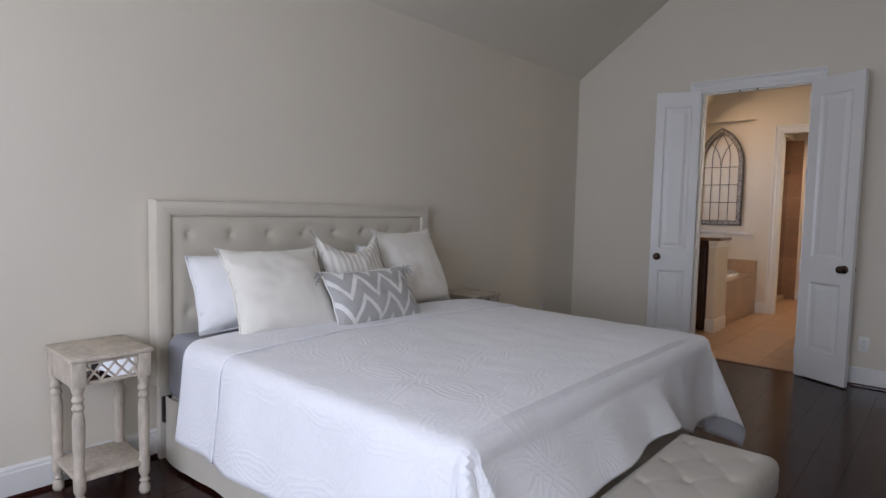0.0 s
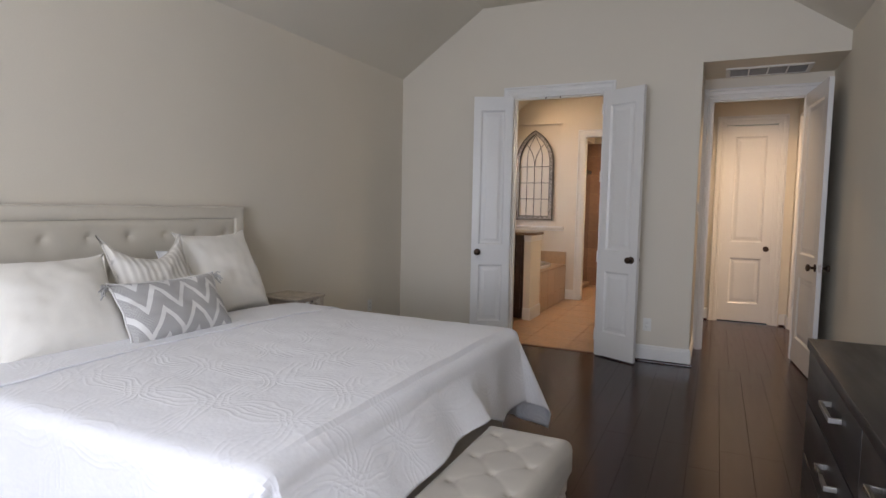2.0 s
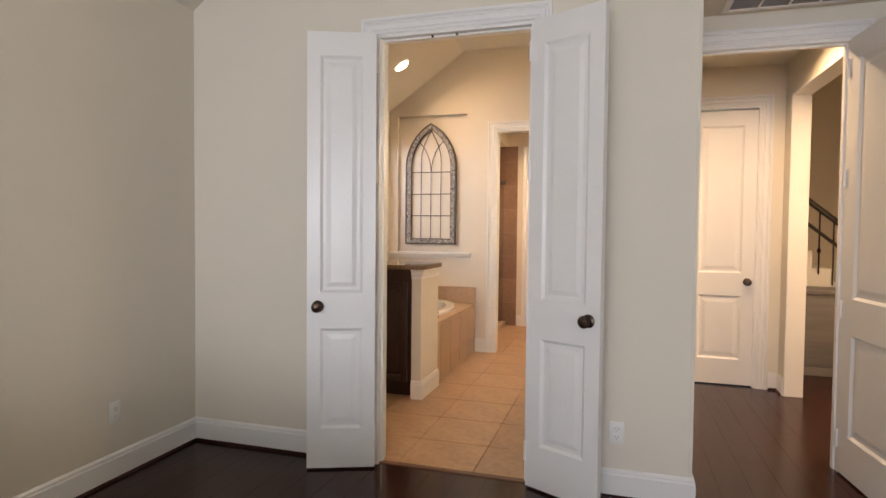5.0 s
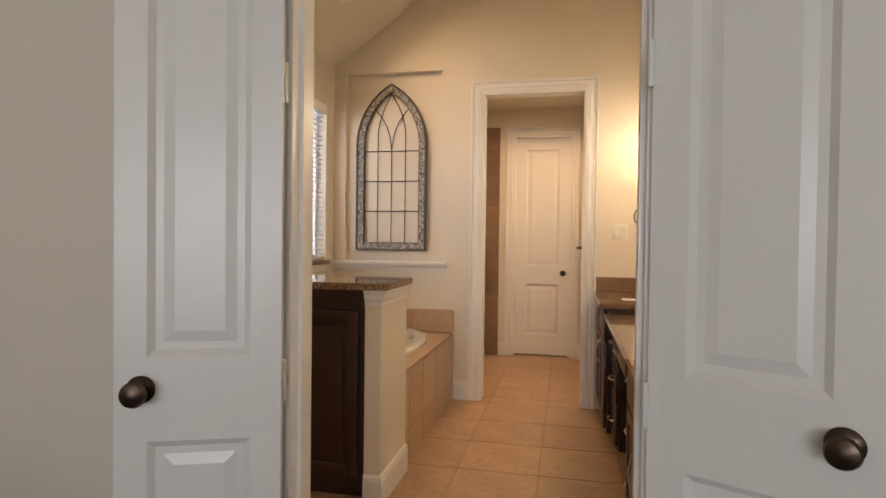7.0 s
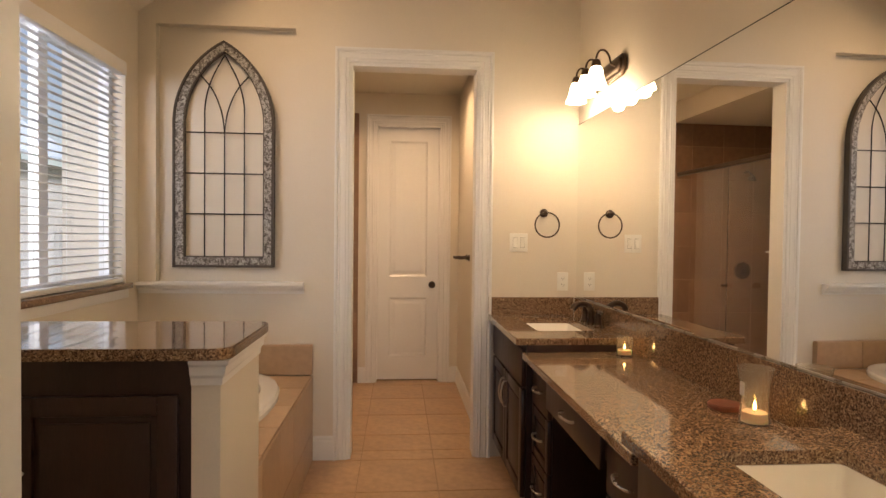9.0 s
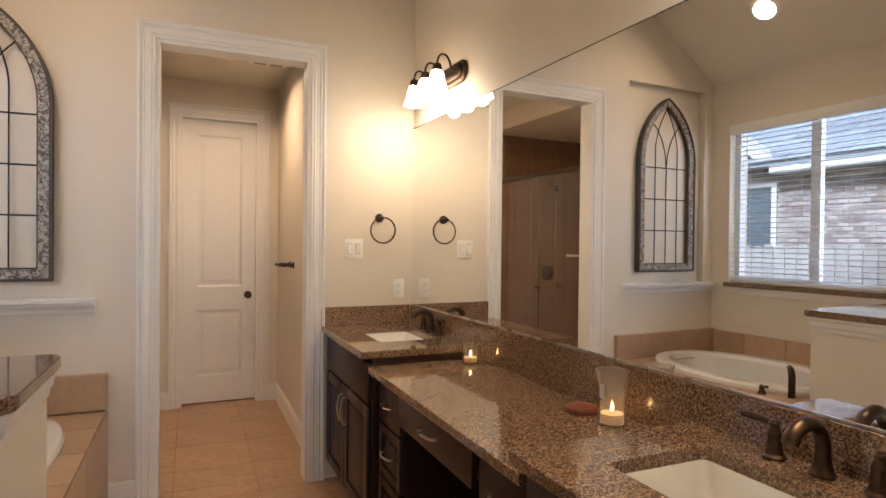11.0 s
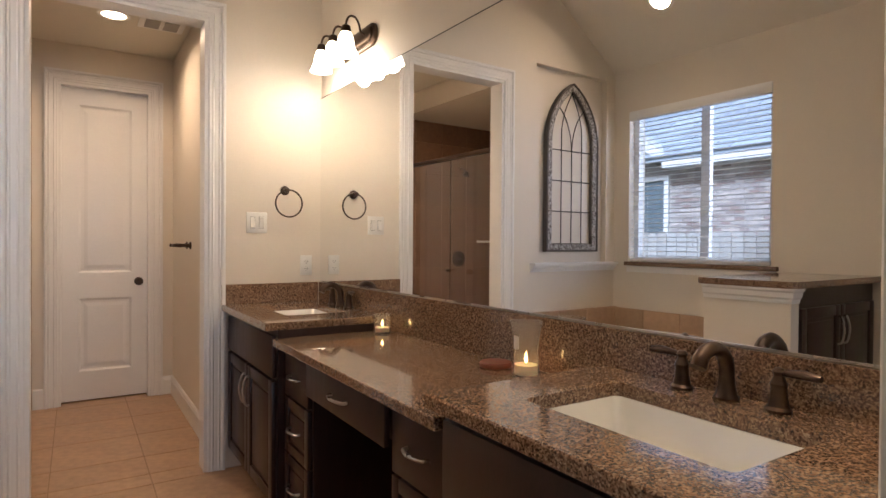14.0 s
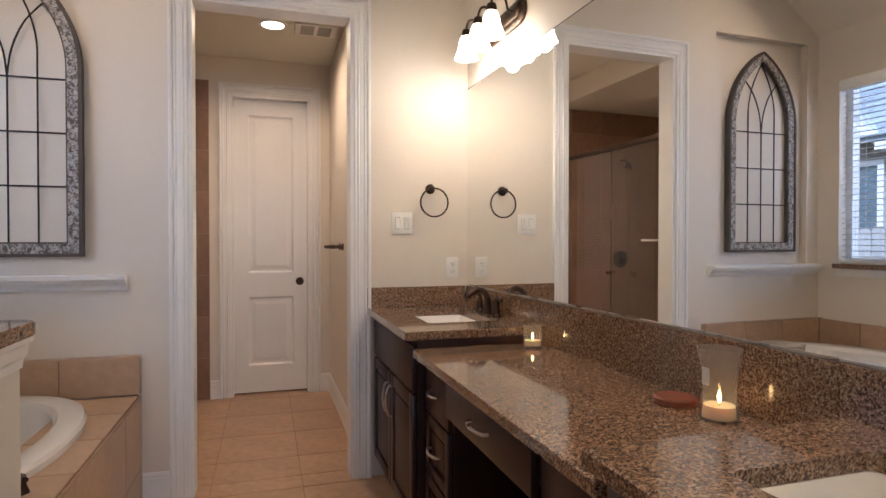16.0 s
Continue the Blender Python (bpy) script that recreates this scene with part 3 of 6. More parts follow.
def door_leaf(name, hinge, rz, width, height, knob_at, label, both=True, plate=True):
    """A two-panel door. Local x runs from the hinge to the free edge, y through the leaf, z up from 0.012."""
    th = 0.035
    d = tagged(new(name), label, "door")
    d.matrix_basis = pose(*hinge, 0, 0, rz)
    st = min(0.115, width * 0.19)
    rails = [(0.012, 0.235), (0.80, 1.00), (height - 0.13, height)]
    bm = boxes(((0, 0, 0.012), (st, th, height)), ((width - st, 0, 0.012), (width, th, height)))
    for a, b in rails:
        merge(bm, boxes(((st, 0, a), (width - st, th, b))))
    part("door_frame", bm, TRIM, d, smooth=False)
    for (a, b) in ((rails[0][1], rails[1][0]), (rails[1][1], rails[2][0])):
        bm = bmesh.new()
        x0, x1 = st, width - st
        for s in (0, 1):
            y_face, y_in = (0.0, 0.012) if s == 0 else (th, th - 0.012)
            y_pan = y_in + (-0.006 if s == 0 else 0.006)
            loops = []
            for off, y in ((0, y_face), (0.016, y_in), (0.034, y_in), (0.060, y_pan), (0.061, y_pan)):
                o = min(off, (x1 - x0) / 2 - 0.004)
                loops.append([bm.verts.new(p) for p in ((x0 + o, y, a + off), (x1 - o, y, a + off), (x1 - o, y, b - off), (x0 + o, y, b - off))])
            for p, q in zip(loops, loops[1:]):
                for k in range(4):
                    bm.faces.new((p[k], p[(k + 1) % 4], q[(k + 1) % 4], q[k]))
            bm.faces.new(loops[-1])
        part("raised_panel", bm, TRIM, d, smooth=False)
    for side in ((-1, 1) if both else (-1,)):
        knob(d, (width - 0.06 if knob_at > 0 else 0.06, 0 if side < 0 else th, 0.925), side)
    if plate:
        part("latch_plate", boxes(((width - 0.001, 0.006, 0.895), (width + 0.002, th - 0.006, 0.955))), NICKEL, d, "small metal latch plate", False)
    for hz in (0.20, 0.93, 1.67, 2.28):
        part("hinge", merge(lathe([(0.007, -0.05), (0.007, 0.05)], 10, pose(-0.002, -0.006, hz)), boxes(((0.0, -0.0015, hz - 0.05), (0.03, 0.0, hz + 0.05)))), TRIM, d, "painted door hinge")
    return d


def leaf_angle(hinge, free):
    return math.degrees(math.atan2(free[1] - hinge[1], free[0] - hinge[0]))


door_leaf("bathroom_door", (-1.428, NY - 0.028, 0), leaf_angle((-1.428, NY - 0.028), (-1.80, 7.205)), 0.378, 2.44, 1, "white two-panel double-door leaf, folded open on the bedroom side", plate=False)
rl = door_leaf("bathroom_door", (-0.562, NY - 0.028, 0), leaf_angle((-0.562, NY - 0.028), (-0.19, 7.165)), 0.415, 2.44, 1, "white two-panel double-door leaf, folded open on the bedroom side", plate=False)
door_leaf("hall_door", (1.10, 8.095, 0), leaf_angle((1.10, 8.095), (1.165, 7.355)), 0.745, 2.44, 1, "white two-panel door standing open with dark knobs")
door_leaf("hall_closet_door", (0.478, 9.925, 0), 0, 0.555, 2.42, 1, "closed white two-panel door in the back hall", both=False)
door_leaf("water_closet_door", (-1.296, 12.52, 0), 0, 0.582, 2.425, 1, "closed white two-panel door at the end of the tiled passage", both=False)

# ---- bedroom things ----
BED_Y0, BED_Y1, BED_X1, TOP = 3.02, 4.95, -0.60, 0.672


def bump_grid(bm_fn, nu, nv, su=1.0, sv=1.0):
    """A mesh from a function of (u, v) in 0..1, with UVs in metres."""
    bm = bmesh.new()
    lay = bm.loops.layers.uv.new("UVMap")
    vs = [[bm.verts.new(bm_fn(i / nu, j / nv)) for j in range(nv + 1)] for i in range(nu + 1)]
    for i in range(nu):
        for j in range(nv):
            f = bm.faces.new((vs[i][j], vs[i + 1][j], vs[i + 1][j + 1], vs[i][j + 1]))
            for lp, (a, b) in zip(f.loops, ((i, j), (i + 1, j), (i + 1, j + 1), (i, j + 1))):
                lp[lay].uv = (su * a / nu, sv * b / nv)
    return bm


def bed():
    b = thing("bed", (WX, (BED_Y0 + BED_Y1) / 2, 0), "king bed with a tufted cream headboard, grey sheet and pleated skirt", "bed")
    oy = -(BED_Y0 + BED_Y1) / 2
    # headboard: padded frame round a tufted panel
    w, h, z0 = 0.990, 1.337, 0.40
    part("headboard_back", boxes(((0.012, -w + 0.01, z0 + 0.01), (0.05, w - 0.01, h - 0.01)), bevel=0.008), LINEN, b)
    bar = 0.082
    fr = molded([(0, 0), (0, 0.070), (0.006, 0.082), (0.018, 0.088), (0.064, 0.088), (0.076, 0.082), (bar, 0.070), (bar, 0)], [(0.02, -w, z0), (0.02, -w, h), (0.02, w, h), (0.02, w, z0)], (1, 0, 0))
    part("headboard_frame", fr, LINEN, b, "plain padded headboard border")
    pw, pz0, pz1 = w - bar + 0.006, z0 + 0.02, h - bar + 0.006
    buttons = [(by, bz) for r, bz in enumerate((pz1 - 0.10, pz1 - 0.30, pz1 - 0.50)) for by in [(-0.82 + 0.234 * k + (0.117 if r % 2 else 0)) for k in range(8 if r % 2 == 0 else 7)]]

    def face(u, v):
        y, z = -pw + 2 * pw * u, pz0 + (pz1 - pz0) * v
        d = min(math.hypot((y - by), (z - bz)) for by, bz in buttons)
        e = min(u, 1 - u, v, 1 - v)
        return Vector((0.084 + 0.016 * min(1, e / 0.03) - 0.018 * math.exp(-(d / 0.017) ** 2) - 0.007 * math.exp(-(d / 0.06) ** 2), y, z))
    part("tufted_panel", bump_grid(face, 120, 52), LINEN, b, "button-tufted cream panel")
    for by, bz in buttons:
        part("button", lathe([(0.001, 0), (0.007, 0.001), (0.006, 0.004), (0.001, 0.005)], 10, pose(0.0745, by, bz, 0, 90), cap=False), LINEN, b)
    for s in (-1, 1):
        lg = part("leg", boxes(((0.02, s * (w - 0.06) - 0.03, 0), (0.06, s * (w - 0.06) + 0.03, z0 + 0.02)), bevel=0.004), LINEN, b)
        part("bracket", boxes(((0.061, s * (w - 0.06) - 0.022, 0.20), (0.095, s * (w - 0.06) + 0.022, 0.33)), bevel=0.002), IRON, lg, "dark metal bed bracket")
    x1 = BED_X1 - WX
    part("box_spring", boxes(((0.13, -0.945, 0.16), (x1 - 0.03, 0.945, 0.36)), bevel=0.03), LINEN, b)
    m = bmesh.new()
    box(m, (0.12, -0.960, 0.345), (x1 - 0.01, 0.960, TOP - 0.006), 0.06, 5)
    bmesh.ops.subdivide_edges(m, edges=[e for e in m.edges if e.calc_length() > 0.3], cuts=24, use_grid_fill=True)
    for v in m.verts:
        v.co += Vector((0, 0.006, 0.004)) * noise.noise(v.co * 9)
    part("mattress", m, GREYSHEET, b, "mattress in a creased grey fitted sheet")

    def skirt(u, v):
        per = u * (2 * (x1 - 0.12) + 1.91)
        z = 0.02 + 0.33 * v
        wob = 0.012 * math.sin(per * 9) * (1 - v) + 0.006 * noise.noise(Vector((per * 6, v, 0)))
        a, c = x1 - 0.12, 1.91
        if per < a:
            return Vector((0.12 + per, -0.955 - wob, z))
        if per < a + c:
            return Vector((x1 - 0.015 + wob, -0.955 + per - a, z))
        return Vector((x1 - (per - a - c), 0.955 + wob, z))
    part("bed_skirt", bump_grid(skirt, 240, 6), LINEN, b, "cream cloth bed skirt")
    part("metal_foot", boxes(((0.20, -0.93, 0), (0.26, -0.87, 0.16))), IRON, b, "dark metal bed frame foot")
    return b


bed()


def drape(x0, x1, over_foot, over_side, lift, hem=0.0, slant=0.0, flare=0.11):
    """Cloth laid over the mattress from x0 to x1, hanging over the sides and, at the foot, down the end."""
    length, width = x1 - x0, BED_Y1 - BED_Y0

    def f(u, v):
        s, t = u * (length + over_foot), v * (width + 2 * over_side) - over_side
        du, dv = max(0, s - length), max(0, -t, 1.22 * (t - width))
        du *= 1 - 0.30 * max(0, min(1, (4.60 - BED_Y0 - t) / 0.3))
        side = -1 if t < width / 2 else 1
        d = math.hypot(du, dv)
        ang = math.atan2(dv, du) if d > 0 else 0
        cx, cy = x0 + min(s, length) + slant * (v - 0.5), BED_Y0 + min(max(t, 0), width)
        cx += hem * u ** 4 * (math.sin(t * 8.0) + 0.6 * math.sin(t * 19.0))
        r = 0.055
        if d <= 0:
            out, drop = 0, 0
        elif d < r * 1.57:
            out, drop = r * math.sin(d / r), r * (1 - math.cos(d / r))
        else:
            k = d - r * 1.57
            prop = max(0, min(1, (4.42 - cy) / 0.24)) * max(0, math.cos(ang)) ** 4
            fl = flare + 0.30 * math.sin(2 * ang) ** 2 + (0.03 if t > width else 0) + 0.48 * prop
            out, drop = r + fl * k, r + k * math.sqrt(1 - fl * fl)
        over = min(1, d / 0.09)
        fold = 0
        if d > 0.05:
            along = cx if dv > du else cy
            fold = min(1, (d - 0.05) / 0.25) * (0.014 * math.sin(along * 7.3 + 1.0) + 0.009 * math.sin(along * 15.1 + 2.0))
            fold -= 0.05 * (1 - math.cos(8 * ang)) / 2 * min(1, d / 0.4) if du > 0 and dv > 0 else 0
        nx, ny = math.cos(ang), math.sin(ang) * side
        wr = 0.004 * noise.noise(Vector((cx * 3, t * 3, 1.0))) + 0.003 * noise.noise(Vector((cx * 9, t * 9, 1.0)))
        puff = 0.022 * (1 - min(1, abs(2 * t / width - 1)) ** 4) if d == 0 else 0
        o = out + fold + lift * over
        return Vector((cx + nx * o, cy + ny * o, TOP + 0.014 + lift * (1 - over) + wr + puff - drop))
    return f


def cloth(name, fn, nu, nv, mat, parent, label=""):
    bm = bump_grid(fn, nu, nv, nu * 0.0155, nv * 0.0213)
    me = mesh_of(name, bm, mat, True)
    ob = new(name, me)
    so = ob.modifiers.new("thickness", "SOLIDIFY")
    so.thickness, so.offset = 0.008, 1
    ob.parent = parent
    return tagged(ob, label) if label else ob


quilt = thing("quilt", (0, 0, 0), "white matelasse quilt with stitched scrolls, folded back near the pillows", "quilt")
cloth("cover", drape(-2.12, BED_X1, 0.43, 0.46, 0.0), 130, 150, QUILT, quilt)
cloth("folded_top", drape(-2.14, -1.80, 0.0, 0.46, 0.010, 0.006, 0.09), 36, 150, QUILT, quilt, "folded-back top edge of the quilt")


def pillow(name, where, w, h, t, lean, rz, mat, label, ears=0.0, seed=0.0, droop=0.0):
    """A stuffed cushion standing on its lower edge; local x across, z up."""
    p = tagged(new(name), label, "pillow")
    p.matrix_basis = pose(*where, 0, 0, rz) @ pose(0, 0, 0, lean)
    bm = bmesh.new()
    n = 26
    lay = bm.loops.layers.uv.new("UVMap")
    for s in (-1, 1):
        vs = []
        for i in range(n + 1):
            row = []
            for j in range(n + 1):
                a, b = 2 * i / n - 1, 2 * j / n - 1
                full = max(0, (1 - abs(a) ** 2.6)) ** 0.55 * max(0, (1 - abs(b) ** 2.6)) ** 0.55
                pinch = 1 - 0.06 * (1 - b * b) * abs(a) ** 3
                pz = 1 - 0.06 * (1 - a * a) * abs(b) ** 3
                x, z = a * pinch * w / 2, (b * pz + 1) * h / 2
                if b > 0:
                    z -= droop * h * (1 - a * a) * b * b
                corner = (abs(a) * abs(b)) ** 6
                x, z = x * (1 + ears * corner), h / 2 + (z - h / 2) * (1 + ears * corner)
                y = s * t / 2 * full * (1.1 - 0.25 * b) + 0.012 * noise.noise(Vector((a * 2, b * 2, seed + s)))
                y += 0.007 * noise.noise(Vector((a * 5, b * 5, seed + s)))
                row.append(bm.verts.new((x, y, z)))
            vs.append(row)
        for i in range(n):
            for j in range(n):
                q = ((i, j), (i + 1, j), (i + 1, j + 1), (i, j + 1))
                q = q if s < 0 else q[::-1]
                f = bm.faces.new([vs[a][b] for a, b in q])
                for lp, (a, b) in zip(f.loops, q):
                    lp[lay].uv = (a / n * w, b / n * w * h / w)
    bmesh.ops.remove_doubles(bm, verts=bm.verts, dist=0.0015)
    part("cover", bm, mat, p)
    rim = []
    for k in range(64):
        q = k / 16
        a, b = [(2 * q - 1, -1), (1, 2 * (q - 1) - 1), (1 - 2 * (q - 2), 1), (-1, 1 - 2 * (q - 3))][int(q)]
        pinch, pz = 1 - 0.06 * (1 - b * b) * abs(a) ** 3, 1 - 0.06 * (1 - a * a) * abs(b) ** 3
        x, z = a * pinch * w / 2, (b * pz + 1) * h / 2
        if b > 0:
            z -= droop * h * (1 - a * a) * b * b
        corner = (abs(a) * abs(b)) ** 6
        rim.append((x * (1 + ears * corner), 0.004 * math.sin(k), h / 2 + (z - h / 2) * (1 + ears * corner)))
    part("piping", tube(rim, 0.005, 6, True), mat, p)
    return p


PZ = TOP + 0.018
pillow("sleeping_pillow", (-2.250, 3.350, PZ + 0.01), 0.560, 0.405, 0.205, -27, 86, WHITECLOTH, "plump white sleeping pillow against the headboard", seed=1)
pillow("sleeping_pillow", (-2.267, 4.475, PZ), 0.617, 0.430, 0.205, -26, 90, WHITECLOTH, "plump white sleeping pillow against the headboard", seed=5)
pillow("euro_pillow", (-2.045, 3.440, PZ), 0.525, 0.495, 0.195, -37, 82, CREAMCLOTH, "large square ivory cushion with knife edges", 0.07, 2)
pillow("euro_pillow", (-2.190, 4.530, PZ), 0.530, 0.525, 0.195, -25, 92, CREAMCLOTH, "large square ivory cushion with knife edges", 0.08, 7)
pillow("ribbed_pillow", (-2.105, 3.985, PZ), 0.450, 0.520, 0.165, -25, 90, RIBBED, "ribbed cream cushion with a dented top", 0.10, 3, 0.22)
lum = pillow("lumbar_pillow", (-1.902, 3.905, PZ + 0.005), 0.590, 0.322, 0.150, -29, 90, CHEVRON, "oblong grey cushion with white zigzags and corner tassels", 0.05, 4)
for sx, sz in ((-1, 0.01), (1, 0.01), (-1, 0.308), (1, 0.308)):
    bm = bmesh.new()
    for k in range(9):
        a = -0.5 + k * 0.13
        merge(bm, tube([(sx * 0.299, 0, sz), (sx * (0.319 + 0.01 * math.sin(k)), 0.01 * math.cos(k * 2), sz + a * 0.03), (sx * (0.339 + 0.006 * math.cos(k * 3)), 0.016 * math.cos(k * 2), sz + a * 0.05 - 0.02)], 0.004, 5))
    part("tassel", bm, material("grey_tassel_yarn", (0.42, 0.41, 0.40), 0.95), lum, "grey yarn tassel")


def nightstand(where, label):
    n = thing("nightstand", where, label, "nightstand", "pair of nightstands")
    D, W, H = 0.37, 0.33, 0.672           # local x away from the wall, y along it
    part("top", boxes(((-0.005, -W / 2, H - 0.020), (D, W / 2, H)), bevel=0.006), WHITEWASH, n, "weathered whitewashed top")
    az0, az1 = H - 0.135, H - 0.020
    part("apron", boxes(((0.02, -W / 2 + 0.02, az0), (0.032, W / 2 - 0.02, az1)), ((0.032, -W / 2 + 0.02, az0), (D - 0.03, -W / 2 + 0.032, az1)), ((0.032, W / 2 - 0.032, az0), (D - 0.03, W / 2 - 0.02, az1))), WHITEWASH, n, smooth=False)
    dr = part("drawer", boxes(((D - 0.045, -W / 2 + 0.055, az0 + 0.012), (D - 0.030, W / 2 - 0.055, az1 - 0.006)), bevel=0.002), MIRROR, n, "mirrored drawer front under wooden lattice")
    y0, y1, z0, z1 = -W / 2 + 0.055, W / 2 - 0.055, az0 + 0.012, az1 - 0.006
    fr = boxes(((D - 0.030, y0, z0), (D - 0.022, y0 + 0.010, z1)), ((D - 0.030, y1 - 0.010, z0), (D - 0.022, y1, z1)), ((D - 0.030, y0 + 0.010, z0), (D - 0.022, y1 - 0.010, z0 + 0.010)), ((D - 0.030, y0 + 0.010, z1 - 0.010), (D - 0.022, y1 - 0.010, z1)))
    hh = z1 - z0
    for k in range(-1, 6):
        for s in (-1, 1):
            ya, yb = y0 + k * 0.055, y0 + k * 0.055 + 0.08
            pa, pb = (ya, z0), (yb, z1)
            if s < 0:
                pa, pb = (ya, z1), (yb, z0)
            if pa[0] < y0:
                f = (y0 - pa[0]) / (pb[0] - pa[0])
                pa = (y0, pa[1] + f * (pb[1] - pa[1]))
            if pb[0] > y1:
                f = (y1 - pa[0]) / (pb[0] - pa[0])
                pb = (y1, pa[1] + f * (pb[1] - pa[1]))
            if pb[0] - pa[0] > 0.01:
                merge(fr, tube([(D - 0.027, *pa), (D - 0.027, *pb)], 0.0045, 5))
    part("lattice", fr, WHITEWASH, dr, "diamond wooden lattice", False)
    part("shelf", boxes(((0.02, -W / 2 + 0.02, 0.135), (D - 0.02, W / 2 - 0.02, 0.155)), bevel=0.004), WHITEWASH, n)
    turn = [(0.013, 0), (0.018, 0.012), (0.017, 0.035), (0.011, 0.05), (0.017, 0.06), (0.011, 0.075), (0.018, 0.10), (0.018, 0.13), (0.019, 0.16), (0.015, 0.18), (0.018, 0.30), (0.019, 0.40), (0.014, 0.44), (0.019, 0.455), (0.013, 0.475), (0.019, 0.49), (0.014, 0.51), (0.019, 0.53), (0.020, 0.545)]
    for lx in (0.035, D - 0.035):
        for ly in (-W / 2 + 0.035, W / 2 - 0.035):
            part("leg", merge(lathe([(q * 1.3, z) for q, z in turn], 16, pose(lx, ly, 0)), boxes(((lx - 0.026, ly - 0.026, 0.545), (lx + 0.026, ly + 0.026, H - 0.02)), bevel=0.002)), WHITEWASH, n, "turned whitewashed leg")
    return n


ns = nightstand((WX + 0.02, 2.705, 0), "small whitewashed nightstand with turned legs and a mirrored lattice drawer")
copy_thing(ns, pose(WX + 0.02, 5.36, 0))


def bench():
    b = thing("bench", (-0.24, 3.53, 0), "cream tufted bench with pale turned legs by the bed", "bench")
    L, W = 0.66, 0.185
    but = [(bx, by) for r, bx in enumerate((-0.105, 0.0, 0.105)) for by in [(-0.55 + 0.22 * k + (0.11 if r == 1 else 0)) for k in range(6 if r != 1 else 5)]]

    def top(u, v):
        x, y = -W + 2 * W * u, -L + 2 * L * v
        e = min((W - abs(x)) / 0.05, (L - abs(y)) / 0.05, 1)
        d = min(math.hypot(x - a, y - c) for a, c in but)
        cr = 0
        for a, c in but:
            for p, q in ((0.105, 0.11), (0.105, -0.11)):
                tt = max(0, min(1, ((x - a) * p + (y - c) * q) / (p * p + q * q)))
                dd = math.hypot(x - a - tt * p, y - c - tt * q)
                cr = max(cr, math.exp(-(dd / 0.009) ** 2))
        return Vector((x, y, 0.385 + 0.062 * math.sqrt(max(0, 1 - (1 - e) ** 2)) - 0.012 * math.exp(-(d / 0.015) ** 2) - 0.006 * math.exp(-(d / 0.045) ** 2) - 0.0012 * cr))
    part("seat_cushion", bump_grid(top, 64, 220), TAUPE, b, "deep-buttoned cream cushion")
    part("seat_box", boxes(((-W, -L, 0.30), (W, L, 0.386)), bevel=0.010), TAUPE, b)
    part("apron", boxes(((-W + 0.012, -L + 0.012, 0.275), (W - 0.012, L - 0.012, 0.302)), bevel=0.004), WHITEWASH, b)
    for a, c in but:
        part("button", lathe([(0.001, 0), (0.007, 0.001), (0.006, 0.004), (0.001, 0.005)], 10, pose(a, c, 0.4285), cap=False), TAUPE, b)
    for sx in (-1, 1):
        for sy in (-1, 1):
            part("leg", lathe([(0.012, 0), (0.017, 0.01), (0.014, 0.03), (0.016, 0.16), (0.022, 0.21), (0.016, 0.225), (0.023, 0.24), (0.024, 0.278)], 16, pose(sx * (W - 0.035), sy * (L - 0.04), 0)), WHITEWASH, b, "turned pale leg")
    return b


bench()


def dresser():
    d = thing("dresser", (1.035, 3.55, 0), "long black-brown dresser with square metal pulls", "dresser")
    x0, x1, L, H = -0.275, 0.262, 0.875, 0.90
    part("top", boxes(((x0 - 0.008, -L, H - 0.035), (x1, L, H)), bevel=0.003), BLACKWOOD, d)
    part("body", boxes(((x0 + 0.02, -L + 0.005, 0.06), (x1, L - 0.005, H - 0.036)), ((x0 + 0.05, -L + 0.03, 0), (x1 - 0.03, L - 0.03, 0.06))), BLACKWOOD, d, smooth=False)
    zs = [0.07, 0.27, 0.47, 0.67, H - 0.04]
    for r in range(4):
        for c in range(2):
            ya, yb = -L + 0.008 + c * (L - 0.006), -0.003 + c * (L - 0.005)
            dr = part("drawer", boxes(((x0, ya, zs[r] + 0.004), (x0 + 0.019, yb, zs[r + 1] - 0.004)), bevel=0.002), BLACKWOOD, d)
            for k in ((0.68,) if c == 0 else (0.36,)):
                yc, zc = ya + (yb - ya) * k, (zs[r] + zs[r + 1]) / 2 + 0.03
                p = boxes(((x0 - 0.032, yc - 0.085, zc - 0.007), (x0 - 0.022, yc + 0.085, zc + 0.007)), ((x0 - 0.024, yc - 0.085, zc - 0.007), (x0 + 0.001, yc - 0.075, zc + 0.007)), ((x0 - 0.024, yc + 0.075, zc - 0.007), (x0 + 0.001, yc + 0.085, zc + 0.007)), bevel=0.001)
                part("pull", p, NICKEL, dr, "square brushed metal pull", False)
    return d


dresser()


